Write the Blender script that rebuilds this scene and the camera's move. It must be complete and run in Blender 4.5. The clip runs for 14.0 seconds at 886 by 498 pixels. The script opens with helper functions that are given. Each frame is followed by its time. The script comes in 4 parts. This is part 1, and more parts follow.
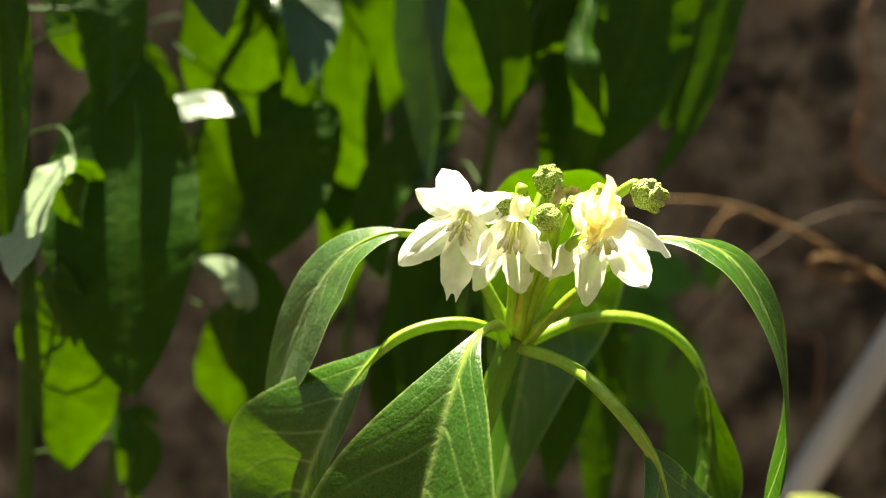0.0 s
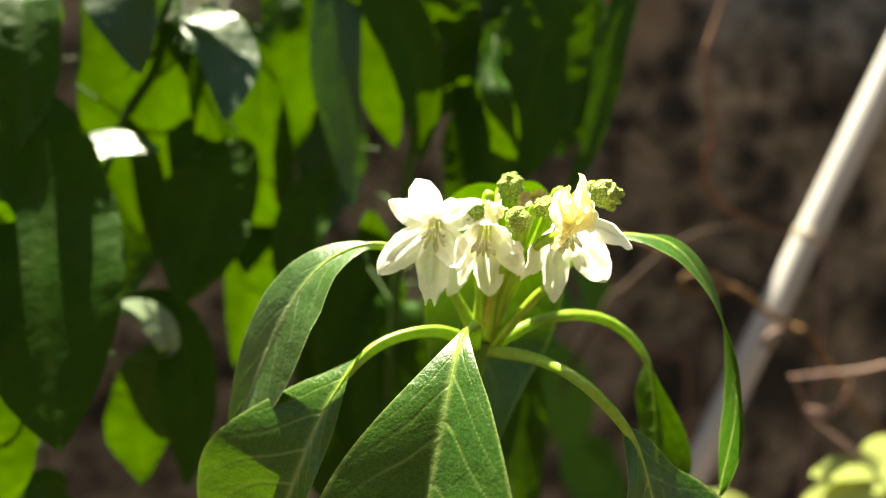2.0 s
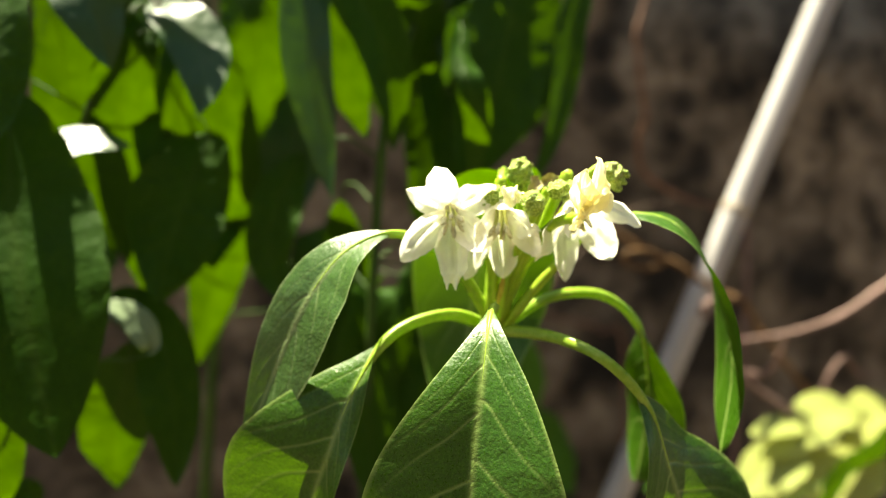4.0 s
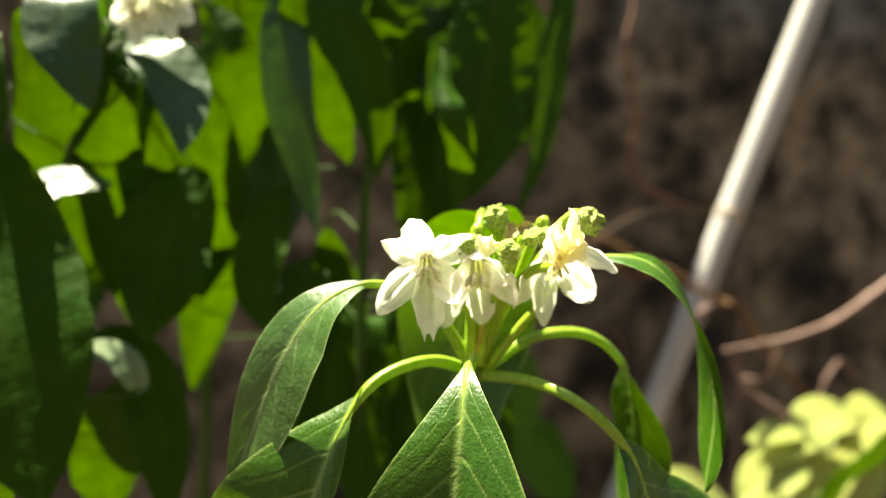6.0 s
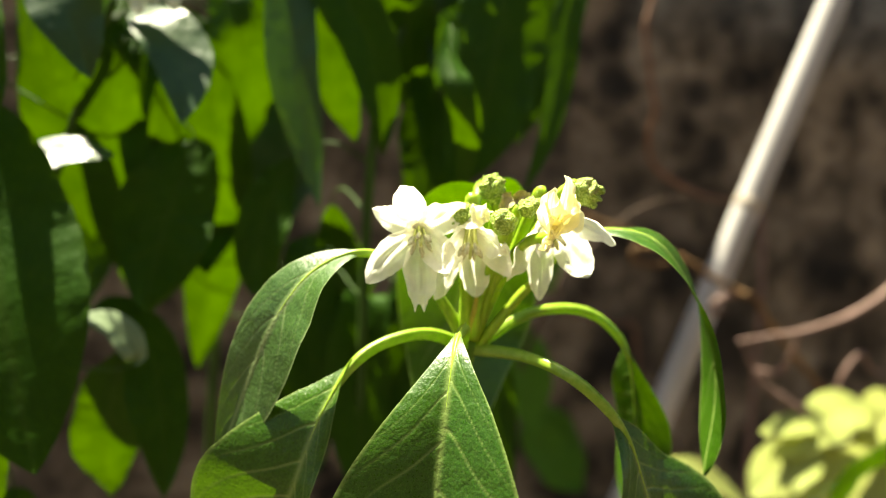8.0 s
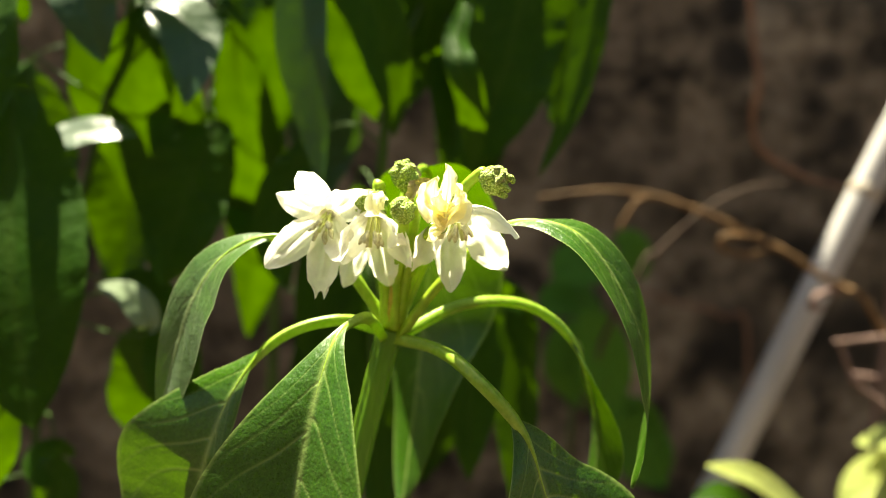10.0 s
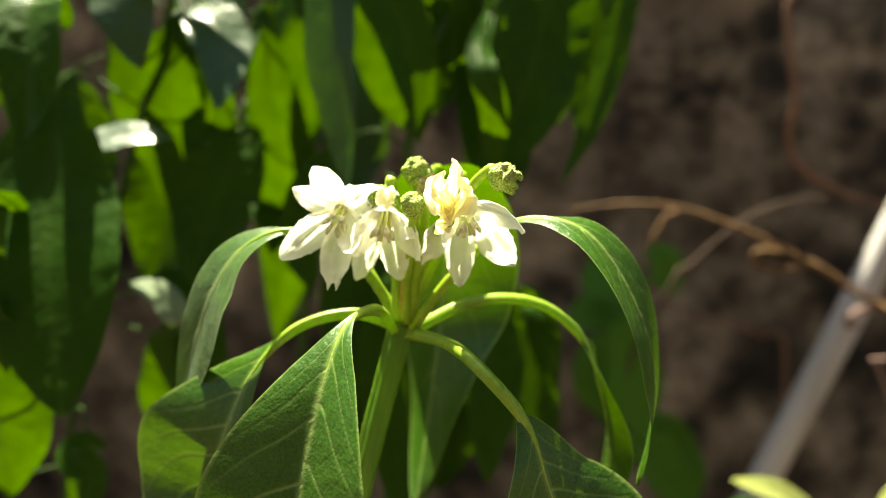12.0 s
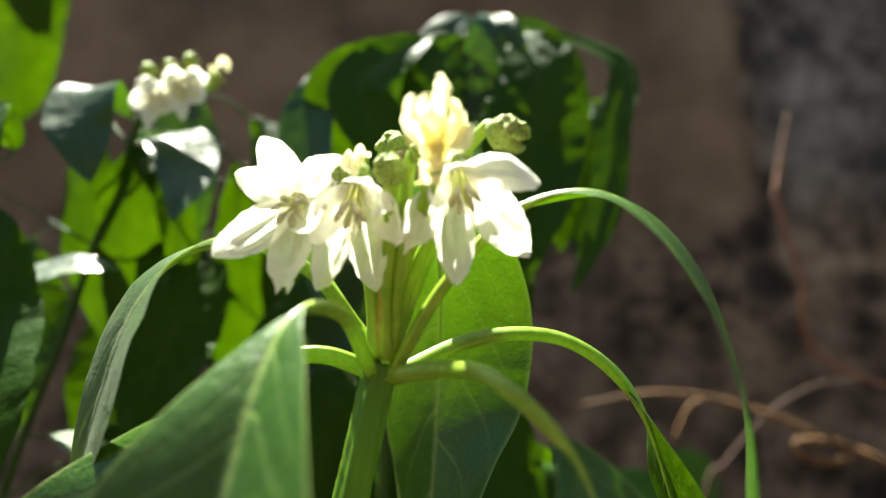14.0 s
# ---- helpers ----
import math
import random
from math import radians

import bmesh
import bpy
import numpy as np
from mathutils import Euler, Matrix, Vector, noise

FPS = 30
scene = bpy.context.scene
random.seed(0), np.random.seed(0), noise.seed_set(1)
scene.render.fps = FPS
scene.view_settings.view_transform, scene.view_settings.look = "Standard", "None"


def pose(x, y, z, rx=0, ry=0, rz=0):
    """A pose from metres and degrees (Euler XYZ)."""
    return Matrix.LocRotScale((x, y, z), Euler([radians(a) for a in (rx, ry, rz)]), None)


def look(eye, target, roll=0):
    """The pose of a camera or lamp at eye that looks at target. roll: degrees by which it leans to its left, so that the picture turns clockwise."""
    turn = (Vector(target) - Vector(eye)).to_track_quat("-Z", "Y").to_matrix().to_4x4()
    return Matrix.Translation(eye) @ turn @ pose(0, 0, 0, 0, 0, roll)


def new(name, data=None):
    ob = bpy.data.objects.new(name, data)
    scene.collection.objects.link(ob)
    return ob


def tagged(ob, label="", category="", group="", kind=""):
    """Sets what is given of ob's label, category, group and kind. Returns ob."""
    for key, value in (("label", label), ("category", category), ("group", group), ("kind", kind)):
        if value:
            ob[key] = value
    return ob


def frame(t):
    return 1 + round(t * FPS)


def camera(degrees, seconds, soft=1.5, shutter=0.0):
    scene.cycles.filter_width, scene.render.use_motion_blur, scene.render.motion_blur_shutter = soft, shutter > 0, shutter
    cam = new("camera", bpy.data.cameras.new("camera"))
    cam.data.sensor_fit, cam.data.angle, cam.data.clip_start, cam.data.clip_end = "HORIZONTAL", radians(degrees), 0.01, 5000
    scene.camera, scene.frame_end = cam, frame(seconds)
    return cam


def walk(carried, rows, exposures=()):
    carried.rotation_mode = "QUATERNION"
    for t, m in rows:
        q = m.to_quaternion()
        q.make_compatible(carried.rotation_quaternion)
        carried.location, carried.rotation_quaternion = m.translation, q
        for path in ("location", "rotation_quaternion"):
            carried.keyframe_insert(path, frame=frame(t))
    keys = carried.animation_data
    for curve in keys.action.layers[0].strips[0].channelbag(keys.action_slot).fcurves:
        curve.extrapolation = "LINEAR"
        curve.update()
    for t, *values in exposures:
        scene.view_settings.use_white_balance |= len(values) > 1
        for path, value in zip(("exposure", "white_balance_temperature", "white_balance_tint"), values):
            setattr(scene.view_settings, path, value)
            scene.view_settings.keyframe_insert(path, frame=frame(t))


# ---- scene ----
# ---- camera ----
cam = camera(59.7, 14.0, soft=0.25)
PATH = [
    (0, (-0.0006, -0.0009, 0.6202), (0.0004, 0.0972, 0.6009), 6.27),
    (0.5, (-0.0116, -0.0034, 0.6144), (-0.0047, 0.0953, 0.6002), 6.68),
    (1, (-0.009, -0.0027, 0.6109), (0.002, 0.096, 0.5991), 5.00),
    (1.5, (-0.0127, -0.0078, 0.6113), (0.0019, 0.0903, 0.598), 3.77),
    (2, (-0.0228, -0.0064, 0.6104), (-0.0041, 0.0912, 0.5995), 4.31),
    (2.5, (-0.0291, -0.0064, 0.6077), (-0.0061, 0.0904, 0.5982), 4.70),
    (3, (-0.0366, -0.0072, 0.6064), (-0.01, 0.0886, 0.5956), 3.89),
    (5.5, (-0.0449, -0.004, 0.6192), (-0.0157, 0.0908, 0.6065), 1.78),
    (6, (-0.0382, -0.0059, 0.6205), (-0.0094, 0.089, 0.608), 1.18),
    (6.5, (-0.0354, -0.0027, 0.6168), (-0.006, 0.0919, 0.6032), 1.54),
    (7, (-0.0322, -0.0006, 0.6137), (-0.0036, 0.0942, 0.5998), 1.72),
    (7.5, (-0.0322, -0.0019, 0.6149), (-0.0044, 0.0932, 0.601), 1.85),
    (8, (-0.0318, -0.0039, 0.6159), (-0.0055, 0.0916, 0.6021), 2.06),
    (10.5, (0.021, -0.0074, 0.6195), (0.026, 0.0908, 0.6017), 2.41),
    (11, (0.0205, -0.0067, 0.6134), (0.025, 0.0917, 0.5961), 2.58),
    (11.5, (0.0183, -0.0115, 0.6166), (0.0221, 0.0872, 0.6007), 2.53),
    (12, (0.0216, -0.012, 0.6157), (0.024, 0.0868, 0.6003), 2.60),
    (12.5, (0.0236, 0.0034, 0.5977), (0.0273, 0.103, 0.5891), 2.08),
    (13, (0.0217, 0.0168, 0.5762), (0.0215, 0.1165, 0.5844), 0.53),
    (13.5, (0.0212, 0.0339, 0.5664), (0.0242, 0.1322, 0.5841), 0.22),
    (14, (0.0243, 0.0278, 0.5659), (0.0266, 0.1256, 0.5866), -0.12),
]
EXPOSURES = [(0.0, 2.62, 8050, -8), (2.5, 2.60, 7850, -4), (12.0, 2.58, 7900, -5), (13.0, 2.70, 7250, 1), (13.5, 2.70, 7000, 5), (14.0, 2.62, 6650, 0)]
walk(cam, [(t, look(eye, target, roll)) for t, eye, target, roll in PATH], EXPOSURES)
cam.data.dof.use_dof = True
cam.data.dof.focus_distance = 0.138
cam.data.dof.aperture_fstop = 9.2

# ---- light: a high sun behind the wall's top, from the left, and the open sky ----
SUN = Vector((-0.22, 0.31, 0.89)).normalized()
world = bpy.data.worlds.new("sky")
world.use_nodes = True
scene.world = world
sky = world.node_tree.nodes.new("ShaderNodeTexSky")
sky.sky_type, sky.sun_disc = "NISHITA", False
sky.sun_elevation = math.asin(SUN.z)
sky.sun_rotation = math.atan2(SUN.x, SUN.y)
background = world.node_tree.nodes["Background"]
background.inputs["Strength"].default_value = 0.038
world.node_tree.links.new(sky.outputs[0], background.inputs["Color"])
sun_data = bpy.data.lights.new("sun", "SUN")
sun_data.energy, sun_data.angle, sun_data.color = 5.0, radians(0.5), (1.0, 0.95, 0.86)
sun = new("sun", sun_data)
sun.matrix_world = look(SUN * 5, (0, 0, 0))


# ---- materials ----
def material(name, rough=0.5, metal=0.0, spec=0.5):
    m = bpy.data.materials.new(name)
    m.use_nodes = True
    p = m.node_tree.nodes["Principled BSDF"]
    p.inputs["Roughness"].default_value = rough
    p.inputs["Metallic"].default_value = metal
    p.inputs["Specular IOR Level"].default_value = spec
    return m, m.node_tree.nodes, m.node_tree.links, p


def noise_tex(nodes, links, scale, detail=4.0, rough=0.55, stretch=None):
    co = nodes.new("ShaderNodeTexCoord")
    n = nodes.new("ShaderNodeTexNoise")
    n.inputs["Scale"].default_value, n.inputs["Detail"].default_value, n.inputs["Roughness"].default_value = scale, detail, rough
    if stretch:
        mp = nodes.new("ShaderNodeMapping")
        mp.inputs["Scale"].default_value = stretch
        links.new(co.outputs["Object"], mp.inputs["Vector"])
        links.new(mp.outputs[0], n.inputs["Vector"])
    else:
        links.new(co.outputs["Object"], n.inputs["Vector"])
    return n.outputs["Fac"]


def ramp(nodes, links, fac, stops):
    r = nodes.new("ShaderNodeValToRGB")
    while len(r.color_ramp.elements) < len(stops):
        r.color_ramp.elements.new(0.5)
    for e, (at, c) in zip(r.color_ramp.elements, stops):
        e.position, e.color = at, (*c, 1)
    links.new(fac, r.inputs[0])
    return r.outputs[0]


def mix_rgb(nodes, links, fac, a, b, mode="MIX"):
    n = nodes.new("ShaderNodeMix")
    n.data_type, n.blend_type = "RGBA", mode
    for value, socket in ((fac, n.inputs[0]), (a, n.inputs[6]), (b, n.inputs[7])):
        if isinstance(value, (int, float)):
            socket.default_value = value
        elif isinstance(value, tuple):
            socket.default_value = (*value, 1)
        else:
            links.new(value, socket)
    return n.outputs[2]


def bump(nodes, links, p, fac, strength, distance):
    b = nodes.new("ShaderNodeBump")
    b.inputs["Strength"].default_value, b.inputs["Distance"].default_value = strength, distance
    links.new(fac, b.inputs["Height"])
    links.new(b.outputs[0], p.inputs["Normal"])
    return b.outputs[0]


def attribute(nodes, name):
    a = nodes.new("ShaderNodeAttribute")
    a.attribute_name = name
    return a.outputs["Fac"]


def leaf_material(name, deep, fresh, vein, glow, share, rough=0.4, spec=0.5, fine=900, mottle=1.0, sheen=0.0, clear=0.0):
    """A leaf that reflects from its waxy face and lets part of the light through."""
    m, nodes, links, p = material(name, rough, 0.0, spec)
    info = nodes.new("ShaderNodeObjectInfo")
    large, grain = noise_tex(nodes, links, 55, 3), noise_tex(nodes, links, fine, 3)
    tone = mix_rgb(nodes, links, large, deep, fresh)
    tone = mix_rgb(nodes, links, 0.35, tone, ramp(nodes, links, info.outputs["Random"], [(0, deep), (1, fresh)]))
    speck = ramp(nodes, links, grain, [(0.3, (0.6, 0.6, 0.6)), (0.7, (1.2, 1.2, 1.2))])
    tone = mix_rgb(nodes, links, 0.8 * mottle, tone, speck, "MULTIPLY")
    co = nodes.new("ShaderNodeTexCoord")
    cells = nodes.new("ShaderNodeTexVoronoi")
    cells.feature = "DISTANCE_TO_EDGE"
    cells.inputs["Scale"].default_value = 620
    links.new(co.outputs["Object"], cells.inputs["Vector"])
    net = ramp(nodes, links, cells.outputs["Distance"], [(0.0, (1, 1, 1)), (0.09, (0, 0, 0))])
    net_share = mix_rgb(nodes, links, 1.0, net, (0.06 * mottle,) * 3, "MULTIPLY")
    tone = mix_rgb(nodes, links, net_share, tone, vein)
    hairs = ramp(nodes, links, noise_tex(nodes, links, 5200, 2), [(0.58, (0, 0, 0)), (0.68, (1, 1, 1))])
    hair_share = mix_rgb(nodes, links, 1.0, hairs, (0.22 * mottle,) * 3, "MULTIPLY")
    tone = mix_rgb(nodes, links, hair_share, tone, vein)
    veins = attribute(nodes, "vein")
    tone = mix_rgb(nodes, links, veins, tone, vein)
    links.new(tone, p.inputs["Base Color"])
    gloss = nodes.new("ShaderNodeMapRange")
    for k, v in ((1, 0.3), (2, 0.7), (3, rough - 0.16 * mottle), (4, rough + 0.14 * mottle)):
        gloss.inputs[k].default_value = v
    links.new(noise_tex(nodes, links, 2600, 2), gloss.inputs[0])
    links.new(gloss.outputs[0], p.inputs["Roughness"])
    p.inputs["Sheen Weight"].default_value, p.inputs["Sheen Roughness"].default_value = sheen, 0.35
    quilt = nodes.new("ShaderNodeMath")
    quilt.operation, quilt.inputs[1].default_value = "MULTIPLY_ADD", 0.45
    links.new(grain, quilt.inputs[0])
    links.new(noise_tex(nodes, links, 300, 2), quilt.inputs[2])
    normal = bump(nodes, links, p, quilt.outputs[0], 0.6 * mottle, 0.0005)
    t = nodes.new("ShaderNodeBsdfTranslucent")
    blotch = ramp(nodes, links, noise_tex(nodes, links, 130, 4, 0.6), [(0.3, (0.55, 0.62, 0.6)), (0.65, (1.1, 1.05, 1.0))])
    through_tone = mix_rgb(nodes, links, 0.8 * mottle, glow, blotch, "MULTIPLY")
    through_tone = mix_rgb(nodes, links, 0.5 * mottle, through_tone, speck, "MULTIPLY")
    through_tone = mix_rgb(nodes, links, veins, through_tone, tuple(0.6 * c for c in glow))
    links.new(through_tone, t.inputs["Color"])
    links.new(normal, t.inputs["Normal"])
    mix = nodes.new("ShaderNodeMixShader")
    mix.inputs[0].default_value = share
    links.new(p.outputs[0], mix.inputs[1])
    links.new(t.outputs[0], mix.inputs[2])
    surface = mix.outputs[0]
    if clear:
        gap, blend = nodes.new("ShaderNodeBsdfTransparent"), nodes.new("ShaderNodeMixShader")
        blend.inputs[0].default_value = clear
        links.new(surface, blend.inputs[1])
        links.new(gap.outputs[0], blend.inputs[2])
        surface = blend.outputs[0]
    links.new(surface, nodes["Material Output"].inputs["Surface"])
    return m


LEAF = leaf_material("pepper_leaf", (0.018, 0.074, 0.002), (0.042, 0.118, 0.004), (0.27, 0.37, 0.10), (0.058, 0.130, 0.0012), 0.40, 0.38, 0.45, fine=1700)
# greyer leaf copy: the silvery sheen of grazing sun is put into its base
SHEEN_LEAF = leaf_material("sheen_pepper_leaf", (0.031, 0.086, 0.011), (0.057, 0.130, 0.020), (0.30, 0.38, 0.16), (0.060, 0.132, 0.002), 0.40, 0.40, 0.65, fine=1700, sheen=0.07)
# darker, duller copy of the leaf; the rear plants' shade is in its colour
REAR_LEAF = leaf_material("rear_pepper_leaf", (0.016, 0.062, 0.001), (0.036, 0.098, 0.002), (0.08, 0.14, 0.02), (0.043, 0.094, 0.0006), 0.45, 0.50, 0.15, fine=1300)
WAXY_LEAF = leaf_material("waxy_pepper_leaf", (0.009, 0.036, 0.004), (0.018, 0.055, 0.006), (0.06, 0.11, 0.03), (0.055, 0.120, 0.002), 0.30, 0.36, 1.0, fine=1300, mottle=0.5)
# glossier leaf copy, its base made bluer to carry part of the sky's reflection
SKY_TINT_LEAF = leaf_material("sky_tinted_pepper_leaf", (0.010, 0.044, 0.006), (0.020, 0.066, 0.012), (0.06, 0.11, 0.03), (0.050, 0.115, 0.004), 0.34, 0.38, 0.5, fine=1300, mottle=0.6)
# paler grey-green leaf, one colour on both faces
PALE_LEAF = leaf_material("pale_pepper_leaf", (0.15, 0.20, 0.11), (0.20, 0.26, 0.15), (0.2, 0.26, 0.14), (0.10, 0.17, 0.02), 0.25, 0.6, 0.3, fine=1300, mottle=0.6)
YOUNG = leaf_material("young_leaf", (0.40, 0.40, 0.09), (0.32, 0.39, 0.13), (0.44, 0.46, 0.20), (0.42, 0.43, 0.07), 0.4, 0.5, 0.2)
WEED = leaf_material("weed_leaf", (0.065, 0.180, 0.022), (0.095, 0.23, 0.034), (0.06, 0.12, 0.02), (0.08, 0.19, 0.01), 0.4, 0.6, 0.08)
PETAL = leaf_material("petal", (0.88, 0.86, 0.76), (0.92, 0.91, 0.84), (0.86, 0.85, 0.68), (0.97, 0.95, 0.82), 0.58, 0.5, 0.3, 420, 0.35, clear=0.03)
WILTED = leaf_material("wilted_petal", (0.92, 0.86, 0.52), (0.95, 0.91, 0.68), (0.86, 0.72, 0.32), (0.97, 0.91, 0.54), 0.50, 0.6, 0.2, 500, 0.3, clear=0.05)


def plain(name, a, b, rough, scale, bump_by=0.0002, spec=0.4, share=0.0, glow=(0, 0, 0), stretch=None):
    m, nodes, links, p = material(name, rough, 0.0, spec)
    n = noise_tex(nodes, links, scale, 5, 0.6, stretch)
    links.new(ramp(nodes, links, n, [(0.3, a), (0.7, b)]), p.inputs["Base Color"])
    bump(nodes, links, p, n, 0.5, bump_by)
    if share:
        t = nodes.new("ShaderNodeBsdfTranslucent")
        t.inputs["Color"].default_value = (*glow, 1)
        mix = nodes.new("ShaderNodeMixShader")
        mix.inputs[0].default_value = share
        links.new(p.outputs[0], mix.inputs[1])
        links.new(t.outputs[0], mix.inputs[2])
        links.new(mix.outputs[0], nodes["Material Output"].inputs["Surface"])
    return m


STEM = plain("green_stem", (0.05, 0.13, 0.006), (0.13, 0.25, 0.018), 0.42, 260, 0.0003, 0.45, 0.2, (0.3, 0.5, 0.05), (1, 1, 0.15))
# darker copy of the green stem: shade on the rear plants put into colour
DIM_STEM = plain("dim_stem", (0.018, 0.042, 0.005), (0.040, 0.080, 0.011), 0.6, 260, 0.0003, 0.15, 0, (0, 0, 0), (1, 1, 0.15))
STALK = plain("petiole_green", (0.17, 0.30, 0.015), (0.36, 0.48, 0.07), 0.36, 700, 0.0002, 0.5, 0.3, (0.35, 0.6, 0.03))
PEDICEL = plain("yellow_green_pedicel", (0.19, 0.34, 0.015), (0.38, 0.50, 0.05), 0.42, 400, 0.0002, 0.45, 0.25, (0.4, 0.58, 0.06))


def bud_material():
    m, nodes, links, p = material("granular_bud", 0.6, 0.0, 0.3)
    co = nodes.new("ShaderNodeTexCoord")
    cells = nodes.new("ShaderNodeTexVoronoi")
    cells.inputs["Scale"].default_value = 2500
    links.new(co.outputs["Object"], cells.inputs["Vector"])
    tone = ramp(nodes, links, cells.outputs["Distance"], [(0.05, (0.58, 0.66, 0.24)), (0.45, (0.32, 0.44, 0.07)), (0.8, (0.17, 0.27, 0.03))])
    dry = ramp(nodes, links, noise_tex(nodes, links, 260, 3), [(0.58, (0, 0, 0)), (0.72, (1, 1, 1))])
    tone = mix_rgb(nodes, links, dry, tone, (0.36, 0.28, 0.15))
    links.new(tone, p.inputs["Base Color"])
    inv = nodes.new("ShaderNodeMath")
    inv.operation = "SUBTRACT"
    inv.inputs[0].default_value = 1.0
    links.new(cells.outputs["Distance"], inv.inputs[1])
    bump(nodes, links, p, inv.outputs[0], 0.9, 0.0006)
    return m


BUD = bud_material()
BROWN = plain("withered_brown", (0.22, 0.19, 0.08), (0.46, 0.38, 0.22), 0.8, 900, 0.0004, 0.2)
ANTHER = plain("anther_grey", (0.33, 0.32, 0.17), (0.68, 0.64, 0.42), 0.8, 1500, 0.0003, 0.2)
FILAMENT = plain("filament_green", (0.45, 0.50, 0.12), (0.6, 0.62, 0.25), 0.5, 800, 0.0001)
AMBER = plain("amber_pedicel", (0.30, 0.22, 0.03), (0.46, 0.38, 0.07), 0.5, 600, 0.0002, 0.4, 0.25, (0.6, 0.4, 0.05))
VINE = plain("dry_vine", (0.07, 0.036, 0.014), (0.16, 0.085, 0.036), 0.75, 120, 0.0008, 0.25)
VINE_PINK = plain("pinkish_vine", (0.120, 0.072, 0.062), (0.19, 0.118, 0.103), 0.7, 90, 0.0006, 0.25)
# darker copy of the dry vine, shade on one strand put into the colour
VINE_DIM = plain("dim_dry_vine", (0.035, 0.022, 0.016), (0.075, 0.048, 0.036), 0.8, 120, 0.0008, 0.2)
VINE_RED = plain("red_brown_vine", (0.10, 0.05, 0.033), (0.18, 0.092, 0.058), 0.75, 120, 0.0008, 0.25)
POLE = plain("pale_bamboo", (0.26, 0.245, 0.25), (0.40, 0.375, 0.38), 0.55, 30, 0.0004, 0.2, 0, (0, 0, 0), (1, 1, 0.1))
POLE_DARK = plain("pole_ring", (0.22, 0.18, 0.15), (0.34, 0.29, 0.25), 0.7, 60, 0.0006, 0.3)
SOIL = plain("soil", (0.05, 0.036, 0.026), (0.11, 0.08, 0.058), 0.95, 22, 0.01, 0.2)


def wall_material():
    """Old plaster: dark blotches and set dark spots, a smoother brown coat high up and greyer cement beyond its edge.
    """
    m, nodes, links, p = material("weathered_plaster", 0.92, 0.0, 0.2)
    big, small, grit = noise_tex(nodes, links, 7, 3, 0.5), noise_tex(nodes, links, 21, 7, 0.68), noise_tex(nodes, links, 420, 4, 0.6)
    tone = ramp(nodes, links, small, [(0.37, (0.014, 0.0105, 0.0085)), (0.46, (0.088, 0.068, 0.049)), (0.56, (0.185, 0.143, 0.107)), (0.70, (0.334, 0.268, 0.207))])
    stain = ramp(nodes, links, big, [(0.36, (0.50, 0.50, 0.52)), (0.62, (1.0, 1.0, 1.0))])
    tone = mix_rgb(nodes, links, 0.9, tone, stain, "MULTIPLY")
    co, axes = nodes.new("ShaderNodeTexCoord"), nodes.new("ShaderNodeSeparateXYZ")
    links.new(co.outputs["Object"], axes.inputs[0])

    def beyond(axis, at, soft, sign):
        """1 on one side of a ragged line across the wall, 0 on the other."""
        ragged = nodes.new("ShaderNodeMath")
        ragged.operation, ragged.inputs[1].default_value = "MULTIPLY_ADD", 0.05
        links.new(noise_tex(nodes, links, 16, 4, 0.6), ragged.inputs[0])
        links.new(axes.outputs[axis], ragged.inputs[2])
        edge = nodes.new("ShaderNodeMapRange")
        edge.interpolation_type = "SMOOTHSTEP"
        for k, v in ((1, at + 0.025 - sign * soft), (2, at + 0.025 + sign * soft)):
            edge.inputs[k].default_value = v
        links.new(ragged.outputs[0], edge.inputs[0])
        return edge.outputs[0]

    coat = nodes.new("ShaderNodeMath")
    coat.operation = "MULTIPLY"
    links.new(beyond("X", 0.31, 0.012, -1), coat.inputs[0])
    links.new(beyond("Z", 0.735, 0.03, 1), coat.inputs[1])
    brown = ramp(nodes, links, noise_tex(nodes, links, 12, 4, 0.5), [(0.35, (0.095, 0.070, 0.050)), (0.65, (0.20, 0.15, 0.107))])
    grey = ramp(nodes, links, small, [(0.38, (0.03, 0.03, 0.03)), (0.5, (0.10, 0.095, 0.09)), (0.66, (0.21, 0.205, 0.20))])
    cement = nodes.new("ShaderNodeMath")
    cement.operation = "MULTIPLY"
    links.new(beyond("X", 0.325, 0.02, 1), cement.inputs[0])
    links.new(beyond("Z", 0.74, 0.06, 1), cement.inputs[1])
    tone = mix_rgb(nodes, links, cement.outputs[0], tone, grey)
    tone = mix_rgb(nodes, links, coat.outputs[0], tone, brown)
    # dark round spots at set places; the last four are wide and sit low
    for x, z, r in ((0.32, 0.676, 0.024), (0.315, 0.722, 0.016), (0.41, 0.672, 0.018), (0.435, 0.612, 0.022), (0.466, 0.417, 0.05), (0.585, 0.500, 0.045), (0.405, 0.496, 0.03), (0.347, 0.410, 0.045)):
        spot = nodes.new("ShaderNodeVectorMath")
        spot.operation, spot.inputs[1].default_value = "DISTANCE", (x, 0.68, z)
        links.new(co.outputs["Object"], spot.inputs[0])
        spot_mask = nodes.new("ShaderNodeMapRange")
        spot_mask.interpolation_type = "SMOOTHSTEP"
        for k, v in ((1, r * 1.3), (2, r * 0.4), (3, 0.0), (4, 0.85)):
            spot_mask.inputs[k].default_value = v
        links.new(spot.outputs["Value"], spot_mask.inputs[0])
        tone = mix_rgb(nodes, links, spot_mask.outputs[0], tone, (0.012, 0.010, 0.009))
